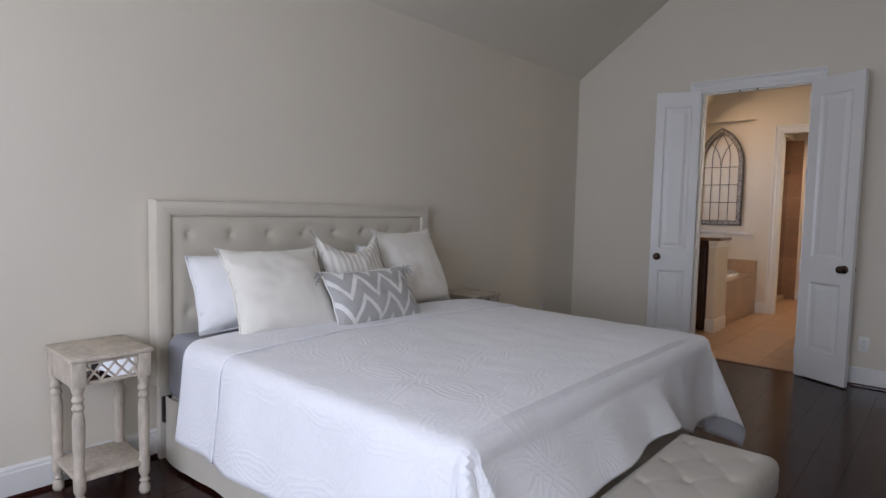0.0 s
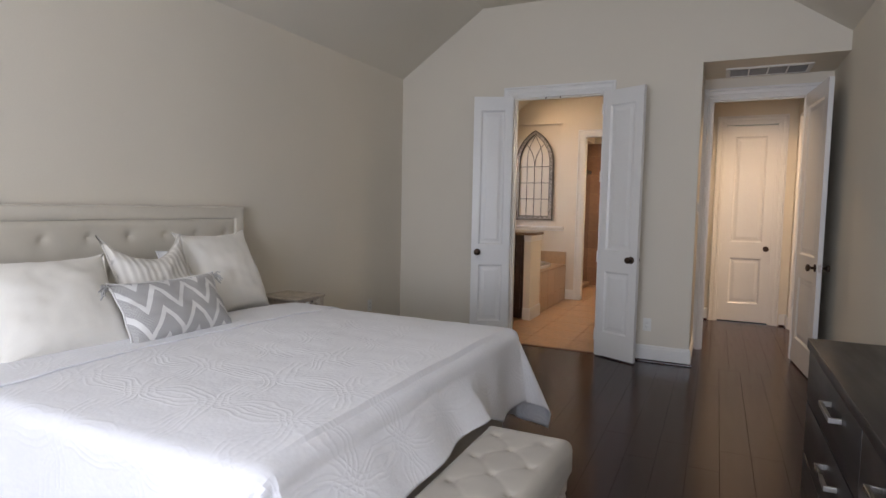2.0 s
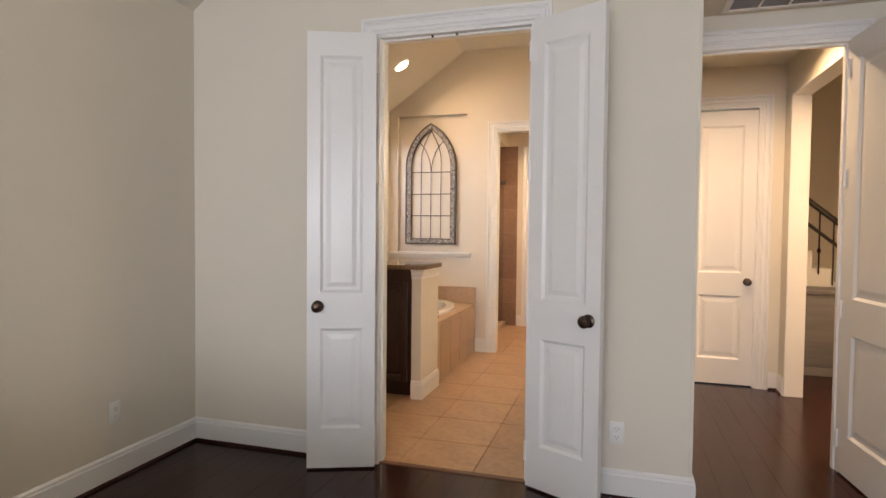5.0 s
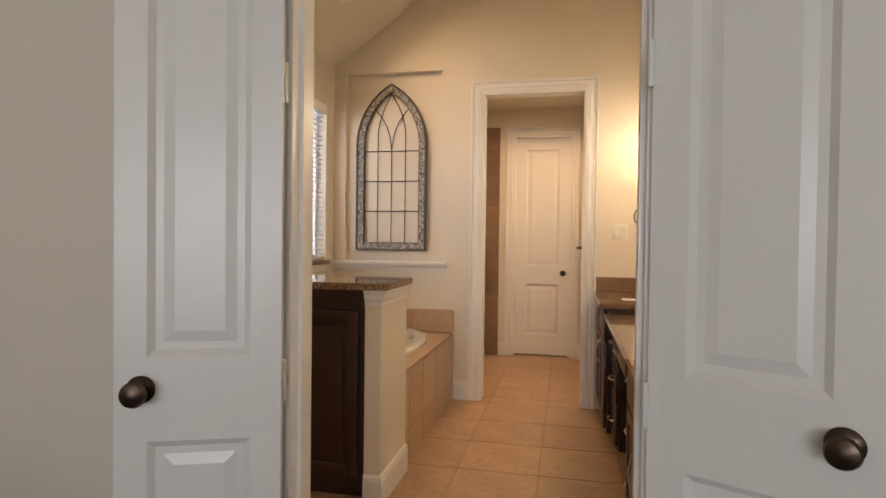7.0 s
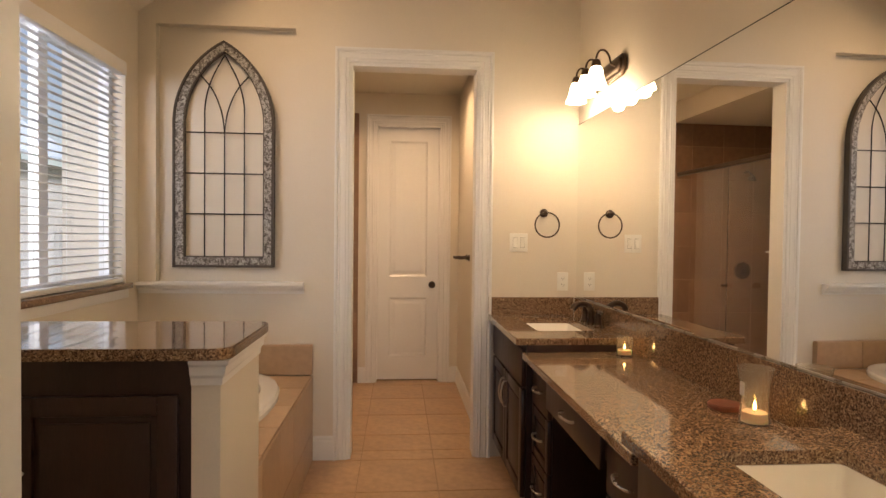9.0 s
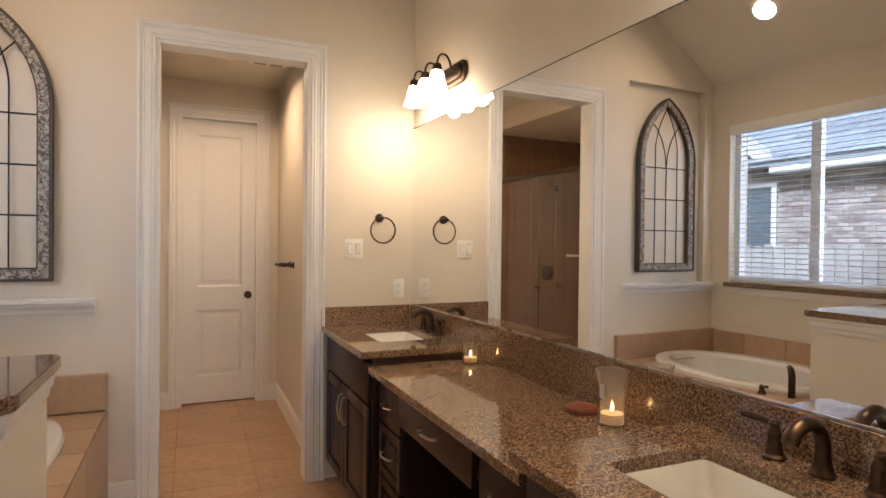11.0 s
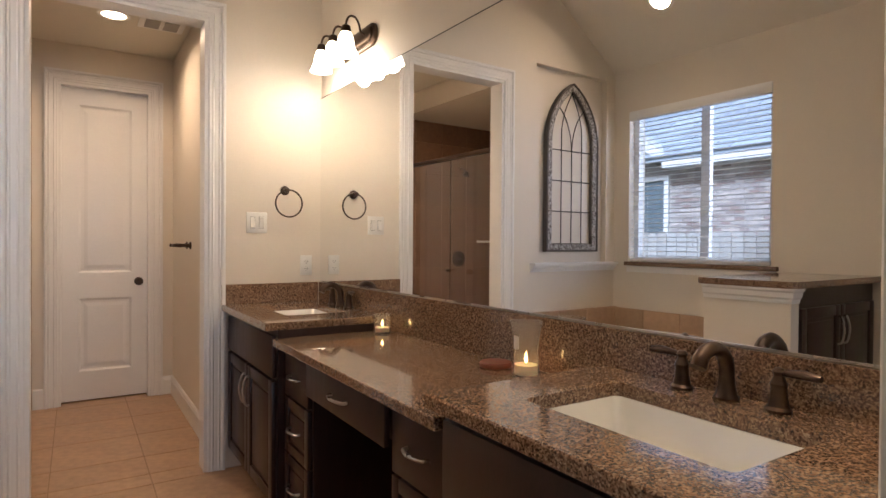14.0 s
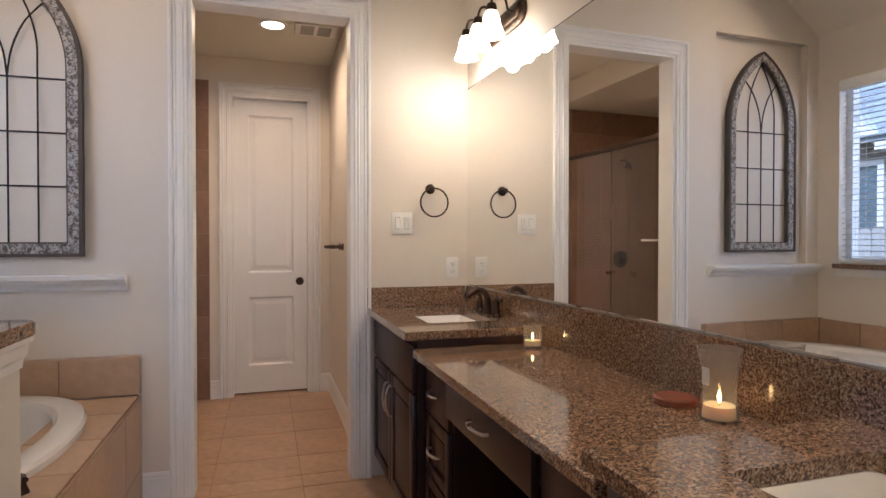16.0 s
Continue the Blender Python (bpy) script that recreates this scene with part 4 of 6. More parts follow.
def wall_plate(name, m, kind, label, category="outlet"):
    """A cover plate; local x across, z up, it faces local -y."""
    p = tagged(new(name), label, category)
    p.matrix_basis = m
    wide = 0.115 if kind == "switch" else 0.072
    part("plate", boxes(((-wide / 2, -0.006, -0.058), (wide / 2, 0, 0.058)), bevel=0.003), PLASTIC, p)
    if kind == "switch":
        for sx in (-0.024, 0.024):
            part("rocker", prism([(-0.005, -0.031), (-0.0075, -0.030), (-0.0165, 0.027 if sx < 0 else 0.029), (-0.0145, 0.031), (-0.005, 0.031)] if sx > 0 else [(-0.005, -0.031), (-0.0145, -0.031), (-0.0165, -0.027), (-0.0075, 0.030), (-0.005, 0.031)], "x", sx - 0.0115, sx + 0.0115), PLASTIC, p, smooth=False)
            # grey sheet on the plate, painting the shade line round the rocker
            part("gap_shade", boxes(((sx - 0.0135, -0.0064, -0.033), (sx + 0.0135, -0.0058, 0.033))), GREYVENT, p, smooth=False)
    else:
        for sz in (-0.020, 0.020):
            part("socket", lathe([(0.0165, 0), (0.0165, 0.003), (0.001, 0.003)], 16, pose(0, -0.006, sz, 90)), PLASTIC, p)
            part("slots", boxes(((-0.008, -0.0102, sz - 0.003), (-0.006, -0.0088, sz + 0.006)), ((0.006, -0.0102, sz - 0.003), (0.008, -0.0088, sz + 0.006)), ((-0.002, -0.0102, sz - 0.011), (0.002, -0.0088, sz - 0.007))), DARKSLOT, p, smooth=False)
    return p


wall_plate("outlet", pose(-0.105, NY, 0.334), "outlet", "white duplex outlet above the baseboard")
wall_plate("outlet", pose(WX, 6.76, 0.365, 0, 0, 90), "outlet", "white duplex outlet beside the corner")
o3 = wall_plate("outlet", pose(EX, 7.00, 0.34, 0, 0, -90), "outlet", "white outlet with a plug-in freshener near the open door")
pf = thing("plug_in_freshener", (EX - 0.012, 7.0, 0.355), "small white plug-in air freshener", "air freshener")
part("body", merge(lathe([(0.02, -0.035), (0.026, -0.03), (0.026, 0.03), (0.016, 0.045), (0.001, 0.047)], 18, pose(-0.028, 0, 0)), boxes(((-0.02, -0.014, -0.02), (0.002, 0.014, 0.02)), bevel=0.004)), PLASTIC, pf)
# thermostat, built with the switch plate's shape
wall_plate("thermostat", pose(HW + 0.001, 7.62, 1.40, 0, 0, -90) @ pose(0, 0, 0, 0, 0, 180), "switch", "white thermostat on the passage wall, shaped like a switch plate", "switch")
ds = thing("door_stop", (EX - 0.016, 7.46, 0.10), "short metal spring door stop on the baseboard", "door stop")
part("spring", tube([(-0.075 + 0.0012 * k, 0.006 * math.cos(k * 0.9), 0.006 * math.sin(k * 0.9)) for k in range(63)], 0.0015, 5), NICKEL, ds)
part("tip", lathe([(0.008, 0), (0.008, 0.012), (0.005, 0.016)], 12, pose(-0.073, 0, 0, 0, -90)), PLASTIC, ds)

# return-air grille over the passage
rv = thing("return_vent", (0.765, 7.86, 2.634), "wide white return-air grille in the passage ceiling", "vent")
part("backing", boxes(((-0.30, -0.14, -0.004), (0.30, 0.14, -0.001))), GREYVENT, rv, "grey filter behind the grille", False)
part("frame", boxes(((-0.335, -0.175, -0.012), (0.335, -0.14, 0.0)), ((-0.335, 0.14, -0.012), (0.335, 0.175, 0.0)), ((-0.335, -0.14, -0.012), (-0.30, 0.14, 0.0)), ((0.30, -0.14, -0.012), (0.335, 0.14, 0.0)), bevel=0.003), TRIM, rv)
for k in range(1, 4):
    part("divider", boxes(((-0.30 + 0.15 * k - 0.006, -0.14, -0.011), (-0.30 + 0.15 * k + 0.006, 0.14, -0.004))), TRIM, rv, smooth=False)
for k in range(17):
    part("slat", boxes(((-0.30, -0.13 + k * 0.0163, -0.009), (0.30, -0.126 + k * 0.0163, -0.004))), GREYVENT, rv, smooth=False)
sd = thing("smoke_detector", (0.72, 9.25, 2.79), "small white smoke detector on the hall ceiling", "smoke detector")
part("body", lathe([(0.05, 0), (0.05, -0.012), (0.035, -0.026), (0.001, -0.028)], 24), PLASTIC, sd)

# back hall with added light, stairs and chest seen through the opening
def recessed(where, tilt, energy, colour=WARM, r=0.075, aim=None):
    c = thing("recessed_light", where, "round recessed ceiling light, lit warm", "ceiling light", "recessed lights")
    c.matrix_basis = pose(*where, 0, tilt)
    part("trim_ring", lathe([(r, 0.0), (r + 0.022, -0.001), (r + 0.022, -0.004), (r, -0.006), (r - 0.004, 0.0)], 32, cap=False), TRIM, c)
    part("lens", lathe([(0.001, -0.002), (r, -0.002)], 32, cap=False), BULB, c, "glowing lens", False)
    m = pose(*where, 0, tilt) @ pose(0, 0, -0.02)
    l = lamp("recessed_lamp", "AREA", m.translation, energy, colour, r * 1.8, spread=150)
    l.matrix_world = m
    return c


# both cans are added out of sight, to brighten the hall and the stairwell
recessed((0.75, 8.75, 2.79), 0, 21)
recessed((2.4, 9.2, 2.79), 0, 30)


def staircase():
    s = thing("staircase", (1.45, 11.2, 0), "white stair skirt with dark handrail and iron balusters", "staircase")
    for k in range(9):
        z = 1.35 - 0.18 * k
        if z < 0:
            break
        part("step", boxes(((0.0 + 0.20 * k, 0.06, 0), (0.20 + 0.20 * k, 1.1, max(z, 0.02)))), TRIM, s, smooth=False)
    part("stringer", prism([(0.0, 0.85), (0.0, 1.32), (1.5, 0.0), (1.0, 0.0)], "y", 0.0, 0.05), TRIM, s, "white painted stringer", False)
    for rz, rr in ((0.86, 0.03), (0.62, 0.018)):
        part("rail", tube([(-0.0, 0.03, 1.20 + rz - 0.08), (1.4, 0.03, 0.03 + rz - 0.08)], rr, 8), BLACKWOOD, s, "dark wooden rail")
    for k in range(10):
        x = 0.06 + 0.13 * k
        z = 1.20 - x * 0.836
        bm = tube([(x, 0.03, z - 0.02), (x, 0.03, z + 0.80)], 0.008, 6)
        if k % 2:
            merge(bm, lathe([(0.008, 0), (0.022, 0.03), (0.008, 0.06)], 10, pose(x, 0.03, z + 0.32)))
        part("baluster", bm, IRON, s, "black iron baluster")
    return s


staircase()
ch = thing("chest", (1.72, 10.78, 0), "low grey-brown wooden chest under the stairs", "chest")
part("body", boxes(((-0.32, -0.2, 0.08), (0.32, 0.2, 0.78)), bevel=0.006), GREYWOOD, ch)
part("lid", boxes(((-0.34, -0.22, 0.78), (0.34, 0.22, 0.82)), bevel=0.006), GREYWOOD, ch)
part("plinth", boxes(((-0.33, -0.21, 0.0), (0.33, 0.21, 0.08)), bevel=0.004), GREYWOOD, ch)

# bedroom windows behind the walk
for wx in (-1.85, -0.69, 0.47):
    w = setting("window_bedroom", boxes(((wx - 0.45, SY - 0.10, 0.75), (wx - 0.41, SY - 0.04, 2.35)), ((wx + 0.41, SY - 0.10, 0.75), (wx + 0.45, SY - 0.04, 2.35)), ((wx - 0.41, SY - 0.10, 0.75), (wx + 0.41, SY - 0.04, 0.79)), ((wx - 0.41, SY - 0.10, 2.31), (wx + 0.41, SY - 0.04, 2.35)), ((wx - 0.41, SY - 0.085, 1.53), (wx + 0.41, SY - 0.055, 1.57))), VINYL, "white bedroom window")
    pn = part("pane", boxes(((wx - 0.41, SY - 0.072, 0.79), (wx + 0.41, SY - 0.068, 2.31))), GLASS, w, smooth=False)
    pn.visible_shadow = False

# ---- bathroom things ----
CZ, DZ = 0.905, 0.84       # sink counters and the lower make-up desk
FX = -0.535                # counter front edge


def counter(name, x0, x1, y0, y1, z, hole=None, label=""):
    """A granite top with an eased edge, cut for an undermount basin where asked."""
    th = 0.032
    c = thing(name, ((x0 + x1) / 2, (y0 + y1) / 2, z - th), label, "countertop")
    cx, cy = (x0 + x1) / 2, (y0 + y1) / 2
    if hole:
        hx0, hx1, hy0, hy1 = hole
        bm = bmesh.new()
        n = 6

        def ring(a0, a1, b0, b1, r, zz):
            pts = []
            for qx, qy, s in ((a1 - r, b1 - r, 0), (a0 + r, b1 - r, 90), (a0 + r, b0 + r, 180), (a1 - r, b0 + r, 270)):
                for k in range(n + 1):
                    a = radians(s + 90 * k / n)
                    pts.append(bm.verts.new((qx + r * math.cos(a) - cx, qy + r * math.sin(a) - cy, zz)))
            return pts
        o0, o1 = ring(x0, x1, y0, y1, 0.004, 0.0), ring(x0, x1, y0, y1, 0.004, th - 0.004)
        o2 = ring(x0 + 0.004, x1 - 0.004, y0 + 0.004, y1 - 0.004, 0.004, th)
        i2, i1, i0 = ring(hx0, hx1, hy0, hy1, 0.02, th), ring(hx0, hx1, hy0, hy1, 0.02, th - 0.003), ring(hx0, hx1, hy0, hy1, 0.02, 0.0)
        seq = [o0, o1, o2, i2, i1, i0, o0]
        for p, q in zip(seq, seq[1:]):
            for k in range(len(p)):
                bm.faces.new((p[k], p[(k + 1) % len(p)], q[(k + 1) % len(p)], q[k]))
        part("slab", bm, GRANITE, c, smooth=False)
    else:
        part("slab", boxes(((x0 - cx, y0 - cy, 0), (x1 - cx, y1 - cy, th)), bevel=0.004), GRANITE, c, smooth=False)
    return c


SINK_NEAR, SINK_FAR = (-0.377, -0.072, 7.757, 8.240), (-0.377, -0.072, 9.92, 10.40)
counter("vanity_countertop", FX, BE + 0.038, NY + 0.122, 8.40, CZ, SINK_NEAR, "polished brown speckled granite sink counter")
counter("vanity_countertop", FX, BE - 0.001, 9.70, BN - 0.001, CZ, SINK_FAR, "polished brown speckled granite sink counter")
counter("desk_countertop", -0.505, BE + 0.018, 8.402, 9.698, DZ, None, "lower polished brown granite make-up desk top")
bs = thing("backsplash", (mirror_x(9.04), 9.04, CZ), "brown granite backsplash under the mirror", "backsplash", rz=math.degrees(SKEW))
for a, b, z in ((-1.535, -0.6405, 0.0), (-0.6395, 0.6595, DZ - CZ), (0.6605, 1.513, 0.0)):
    part("strip", boxes(((-0.021, a, z), (-0.001, b, 0.108)), bevel=0.0015), GRANITE, bs, smooth=False)
bs2 = thing("backsplash", (-0.25, BN, CZ), "short brown granite side splash", "backsplash")
part("strip", boxes(((FX + 0.25, -0.021, 0), (0.262, -0.001, 0.108)), bevel=0.0015), GRANITE, bs2, smooth=False)


def basin(hole, label):
    x0, x1, y0, y1 = hole
    b = thing("sink", ((x0 + x1) / 2, (y0 + y1) / 2, CZ - 0.033), label, "sink", "undermount sinks")
    a, c = (x1 - x0) / 2, (y1 - y0) / 2
    bm = bmesh.new()
    n = 6

    def ring(p, q, r, z):
        out = []
        for qx, qy, s in ((p - r, q - r, 0), (r - p, q - r, 90), (r - p, r - q, 180), (p - r, r - q, 270)):
            for k in range(n + 1):
                t = radians(s + 90 * k / n)
                out.append(bm.verts.new((qx + r * math.cos(t), qy + r * math.sin(t), z)))
        return out
    rings = [ring(a + 0.02, c + 0.02, 0.03, 0), ring(a - 0.001, c - 0.001, 0.022, 0), ring(a - 0.006, c - 0.006, 0.024, -0.01), ring(a - 0.030, c - 0.045, 0.03, -0.105), ring(a - 0.05, c - 0.08, 0.03, -0.125), ring(0.02, 0.02, 0.019, -0.133)]
    for p, q in zip(rings, rings[1:]):
        for k in range(len(p)):
            bm.faces.new((p[k], p[(k + 1) % len(p)], q[(k + 1) % len(p)], q[k]))
    part("bowl", bm, PORCELAIN, b)
    part("drain", lathe([(0.001, -0.131), (0.018, -0.131), (0.021, -0.134)], 18, cap=False), BRONZE, b, "bronze drain")
    return b


basin(SINK_NEAR, "white rectangular undermount sink in granite")
basin(SINK_FAR, "white rectangular undermount sink in granite")


def faucet(where):
    f = thing("faucet", where, "oil-rubbed bronze widespread faucet with two lever handles", "faucet", "vanity faucets")
    foot = [(0.026, 0), (0.027, 0.006), (0.022, 0.012), (0.018, 0.03), (0.016, 0.05)]
    sp = merge(lathe(foot, 20), tube(smooth_curve([(0, 0, 0.045), (-0.002, 0, 0.078), (-0.022, 0, 0.107), (-0.058, 0, 0.118), (-0.092, 0, 0.105), (-0.108, 0, 0.082)], 6), [0.016] * 10 + [0.0155] * 8 + [0.016] * 8 + [0.0175] * 4 + [0.018], 16))
    part("spout", sp, BRONZE, f, "curved bronze spout")
    for s in (-1, 1):
        h = part("handle_base", lathe([(0.025, 0), (0.026, 0.006), (0.020, 0.012), (0.017, 0.028), (0.015, 0.05), (0.017, 0.058), (0.013, 0.066), (0.010, 0.075), (0.013, 0.083), (0.008, 0.090), (0.001, 0.092)], 20, pose(0, s * 0.112, 0)), BRONZE, f)
        part("lever", tube([(0, s * 0.112, 0.080), (-0.002, s * 0.135, 0.083), (-0.004, s * 0.165, 0.085), (-0.006, s * 0.195, 0.083)], [0.006, 0.008, 0.010, 0.007], 12), BRONZE, h, "turned lever")
    return f


fz = faucet((0.012, 8.005, CZ))
copy_thing(fz, pose(-0.010, 10.16, CZ))


def pull(parent, a, b, out):
    """A bowed metal pull between two points, standing out along -x or -y."""
    a, b, o = Vector(a), Vector(b), Vector(out)
    pts = smooth_curve([a, a + (b - a) * 0.06 + o * 0.018, a + (b - a) * 0.5 + o * 0.030, a + (b - a) * 0.94 + o * 0.018, b], 5)
    return part("pull", tube(pts, 0.0055, 8), NICKEL, parent, "bowed satin metal pull")


def shaker(bm, x, y0, y1, z0, z1, w=0.052, raised=True):
    """A raised-panel front on a plane of constant x, facing -x."""
    merge(bm, boxes(((x, y0, z0), (x + 0.019, y0 + w, z1)), ((x, y1 - w, z0), (x + 0.019, y1, z1)), ((x, y0 + w, z0), (x + 0.019, y1 - w, z0 + w)), ((x, y0 + w, z1 - w), (x + 0.019, y1 - w, z1)), bevel=0.002))
    merge(bm, boxes(((x + 0.011, y0 + w, z0 + w), (x + 0.019, y1 - w, z1 - w))))
    if raised and y1 - y0 > 2 * w + 0.06 and z1 - z0 > 2 * w + 0.05:
        merge(bm, boxes(((x + 0.004, y0 + w + 0.018, z0 + w + 0.018), (x + 0.014, y1 - w - 0.018, z1 - w - 0.018)), bevel=0.005))
    return bm


def sink_base(y0, y1, label):
    v = thing("vanity_cabinet", (BE, (y0 + y1) / 2, 0), label, "vanity cabinet")
    oy = (y0 + y1) / 2
    xf = -0.50 - BE
    part("body", boxes(((xf + 0.020, y0 - oy, 0.10), (-0.002, y0 - oy + 0.018, CZ - 0.033)), ((xf + 0.020, y1 - oy - 0.018, 0.10), (-0.002, y1 - oy, CZ - 0.033)), ((xf + 0.020, y0 - oy + 0.018, 0.10), (-0.002, y1 - oy - 0.018, 0.12)), ((xf + 0.020, y0 - oy + 0.018, 0.12), (xf + 0.038, y1 - oy - 0.018, CZ - 0.033)), ((xf + 0.085, y0 - oy, 0), (-0.002, y1 - oy, 0.10))), CAB, v, smooth=False)
    g = 0.006
    fp = boxes(((xf, y0 - oy + 0.02, 0.665), (xf + 0.019, y1 - oy - 0.02, 0.845)), bevel=0.003)
    part("false_drawer_front", fp, CAB, v)
    mid = 0.0
    for a, b, hp in ((y0 - oy + 0.02, mid - g / 2, mid - 0.035), (mid + g / 2, y1 - oy - 0.02, mid + 0.035)):
        d = part("door", shaker(bmesh.new(), xf, a, b, 0.125, 0.65), CAB, v, "raised-panel door")
        pull(d, (xf, hp, 0.46), (xf, hp, 0.60), (-1, 0, 0))
    return v


def drawer_stack(y0, y1, n, label):
    v = thing("drawer_cabinet", (BE, (y0 + y1) / 2, 0), label, "drawer cabinet")
    oy, xf = (y0 + y1) / 2, -0.455 - BE
    part("body", boxes(((xf + 0.020, y0 - oy, 0.10), (-0.002, y1 - oy, DZ - 0.033)), ((xf + 0.085, y0 - oy, 0), (-0.002, y1 - oy, 0.10))), CAB, v, smooth=False)
    hs = [0.125, 0.365, 0.60, 0.795]
    for k in range(3):
        front = boxes(((xf, y0 - oy + 0.012, hs[k] + 0.004), (xf + 0.019, y1 - oy - 0.012, hs[k + 1] - 0.004)), bevel=0.004) if k == 2 else shaker(bmesh.new(), xf, y0 - oy + 0.012, y1 - oy - 0.012, hs[k] + 0.004, hs[k + 1] - 0.004, 0.040)
        d = part("drawer", front, CAB, v, "plain top drawer front" if k == 2 else "raised-panel drawer front")
        zc = (hs[k] + hs[k + 1]) / 2
        pull(d, (xf, -0.055, zc), (xf, 0.055, zc), (-1, 0, 0))
    return v


sink_base(NY + 0.124, 8.395, "espresso sink cabinet with a false drawer and two doors")
sink_base(9.705, BN - 0.003, "espresso sink cabinet with a false drawer and two doors")
drawer_stack(9.39, 9.70, 3, "narrow espresso three-drawer cabinet beside the knee space")
drawer_stack(8.40, 8.72, 3, "narrow espresso three-drawer cabinet beside the knee space")
kd = thing("knee_space_unit", (BE, 9.055, 0.69), "shallow espresso pencil drawer over the open knee space", "drawer")
part("box", boxes(((-0.46, -0.33, -0.02), (-0.02, 0.33, 0.117))), CAB, kd, smooth=False)
dfr = part("front", boxes(((-0.505, -0.328, -0.025), (-0.486, 0.328, 0.105)), bevel=0.003), CAB, kd)
pull(dfr, (-0.505, -0.065, 0.04), (-0.505, 0.065, 0.04), (-1, 0, 0))
part("back_panel", boxes(((-0.012, -0.333, -0.69), (-0.002, 0.333, -0.02))), CAB, kd, smooth=False)

mi = thing("mirror", (mirror_x(9.04), 9.04, 1.018), "large frameless plate mirror over the vanity", "mirror", rz=math.degrees(SKEW))
part("glass", boxes(((-0.005, -1.535, 0.002), (-0.001, 1.532, 1.085))), MIRROR, mi, smooth=False)
part("top_edge", boxes(((-0.0052, -1.535, 1.0855), (-0.001, 1.532, 1.089))), DARKSLOT, mi, "dark polished upper edge", False)
part("channel", boxes(((-0.008, -1.535, -0.003), (-0.001, 1.532, 0.002))), NICKEL, mi, "thin metal channel under the mirror", False)


def sconce(sy):
    s = thing("vanity_light", (mirror_x(sy), sy, 2.285), "bronze three-shade vanity light, lit, with frosted bell shades", "wall light", "vanity lights")
    bm = bmesh.new()
    rings = []
    for inset, out in ((0.0, 0.0), (0.0, 0.012), (0.007, 0.018), (0.016, 0.020), (0.022, 0.030), (0.030, 0.034)):
        rr, hl = 0.056 - inset, 0.190
        rings.append([bm.verts.new((-out, (hl if -90 <= a < 90 else -hl) + rr * math.cos(radians(a)), rr * math.sin(radians(a)))) for a in list(range(-90, 90, 15)) + [89.99] + list(range(90, 270, 15)) + [269.99]])
    for p, q in zip(rings, rings[1:]):
        for k in range(len(p)):
            bm.faces.new((p[k], p[(k + 1) % len(p)], q[(k + 1) % len(q)], q[k]))
    bm.faces.new(rings[-1])
    part("back_plate", bm, BRONZE, s)
    for k in (-1, 0, 1):
        y = 0.165 * k
        part("arm", tube(smooth_curve([(-0.03, y, 0.0), (-0.055, y, 0.01), (-0.065, y, 0.045), (-0.085, y, 0.075), (-0.115, y, 0.075), (-0.132, y, 0.045), (-0.134, y, 0.005)], 5), 0.0055, 8), BRONZE, s, "curved bronze arm")
        part("socket_cup", lathe([(0.010, 0.03), (0.020, 0.024), (0.026, 0.0), (0.026, -0.012), (0.020, -0.012)], 18, pose(-0.134, y, 0.0)), BRONZE, s)
        sh = part("shade", lathe([(0.026, -0.010), (0.036, -0.035), (0.043, -0.075), (0.060, -0.118), (0.057, -0.118), (0.040, -0.075), (0.033, -0.035), (0.022, -0.012)], 24, pose(-0.134, y, 0.0), cap=False), SHADE, s, "frosted white glass shade, glowing")
        lamp("vanity_bulb", "POINT", (mirror_x(sy) - 0.134, sy + y, 2.285 - 0.125), 4.0, (1.0, 0.87, 0.66), 0.035)
    return s


sconce(10.08)
sconce(8.0)
recessed((-2.235, 9.84, EAVE + (RIDGE - EAVE) / (KW - BW) * (-2.235 - BW) - 0.004), -math.degrees(math.atan2(RIDGE - EAVE, KW - BW)), 6.5)
recessed((-0.995, 11.62, 2.728), 0, 12.5)
ev = thing("exhaust_vent", (-0.71, 11.63, 2.73), "small white square ceiling exhaust vent", "vent")
part("frame", boxes(((-0.14, -0.11, -0.012), (0.14, 0.11, 0)), bevel=0.004), TRIM, ev)
for k in (-1, 1):
    part("grille", boxes(((k * 0.058 - 0.045, -0.085, -0.0135), (k * 0.058 + 0.045, 0.085, -0.011))), GREYVENT, ev, smooth=False)

# towel ring, plates
tr = thing("towel_ring", (-0.185, BN, 1.545), "oil-rubbed bronze towel ring on the wall", "towel ring")
part("mount", lathe([(0.027, 0), (0.027, 0.006), (0.020, 0.012), (0.012, 0.018), (0.011, 0.040), (0.016, 0.046), (0.012, 0.056), (0.001, 0.058)], 20, pose(0, 0, 0, 90)), BRONZE, tr)
part("ring", tube([(0.012 + 0.077 * math.sin(2 * math.pi * k / 40), -0.045, -0.075 + 0.077 * math.cos(2 * math.pi * k / 40)) for k in range(40)], 0.0048, 8, True), BRONZE, tr)
wall_plate("light_switch", pose(-0.344, BN, 1.357), "switch", "white double rocker switch plate", "switch")
wall_plate("outlet", pose(-0.058, BN, 1.113), "outlet", "white duplex outlet over the counter")
th = thing("paper_holder", (-0.53, 11.655, 1.22), "dark bronze double-post holder on the passage wall", "paper holder")
for sy in (-0.075, 0.075):
    part("post", lathe([(0.027, 0), (0.027, 0.006), (0.014, 0.014), (0.010, 0.04), (0.015, 0.075), (0.010, 0.085), (0.010, 0.105), (0.015, 0.112), (0.001, 0.118)], 16, pose(0, sy, 0, 0, -90)), BRONZE, th)
part("bar", tube([(-0.095, -0.085, 0), (-0.095, 0.085, 0)], 0.009, 10), BRONZE, th)

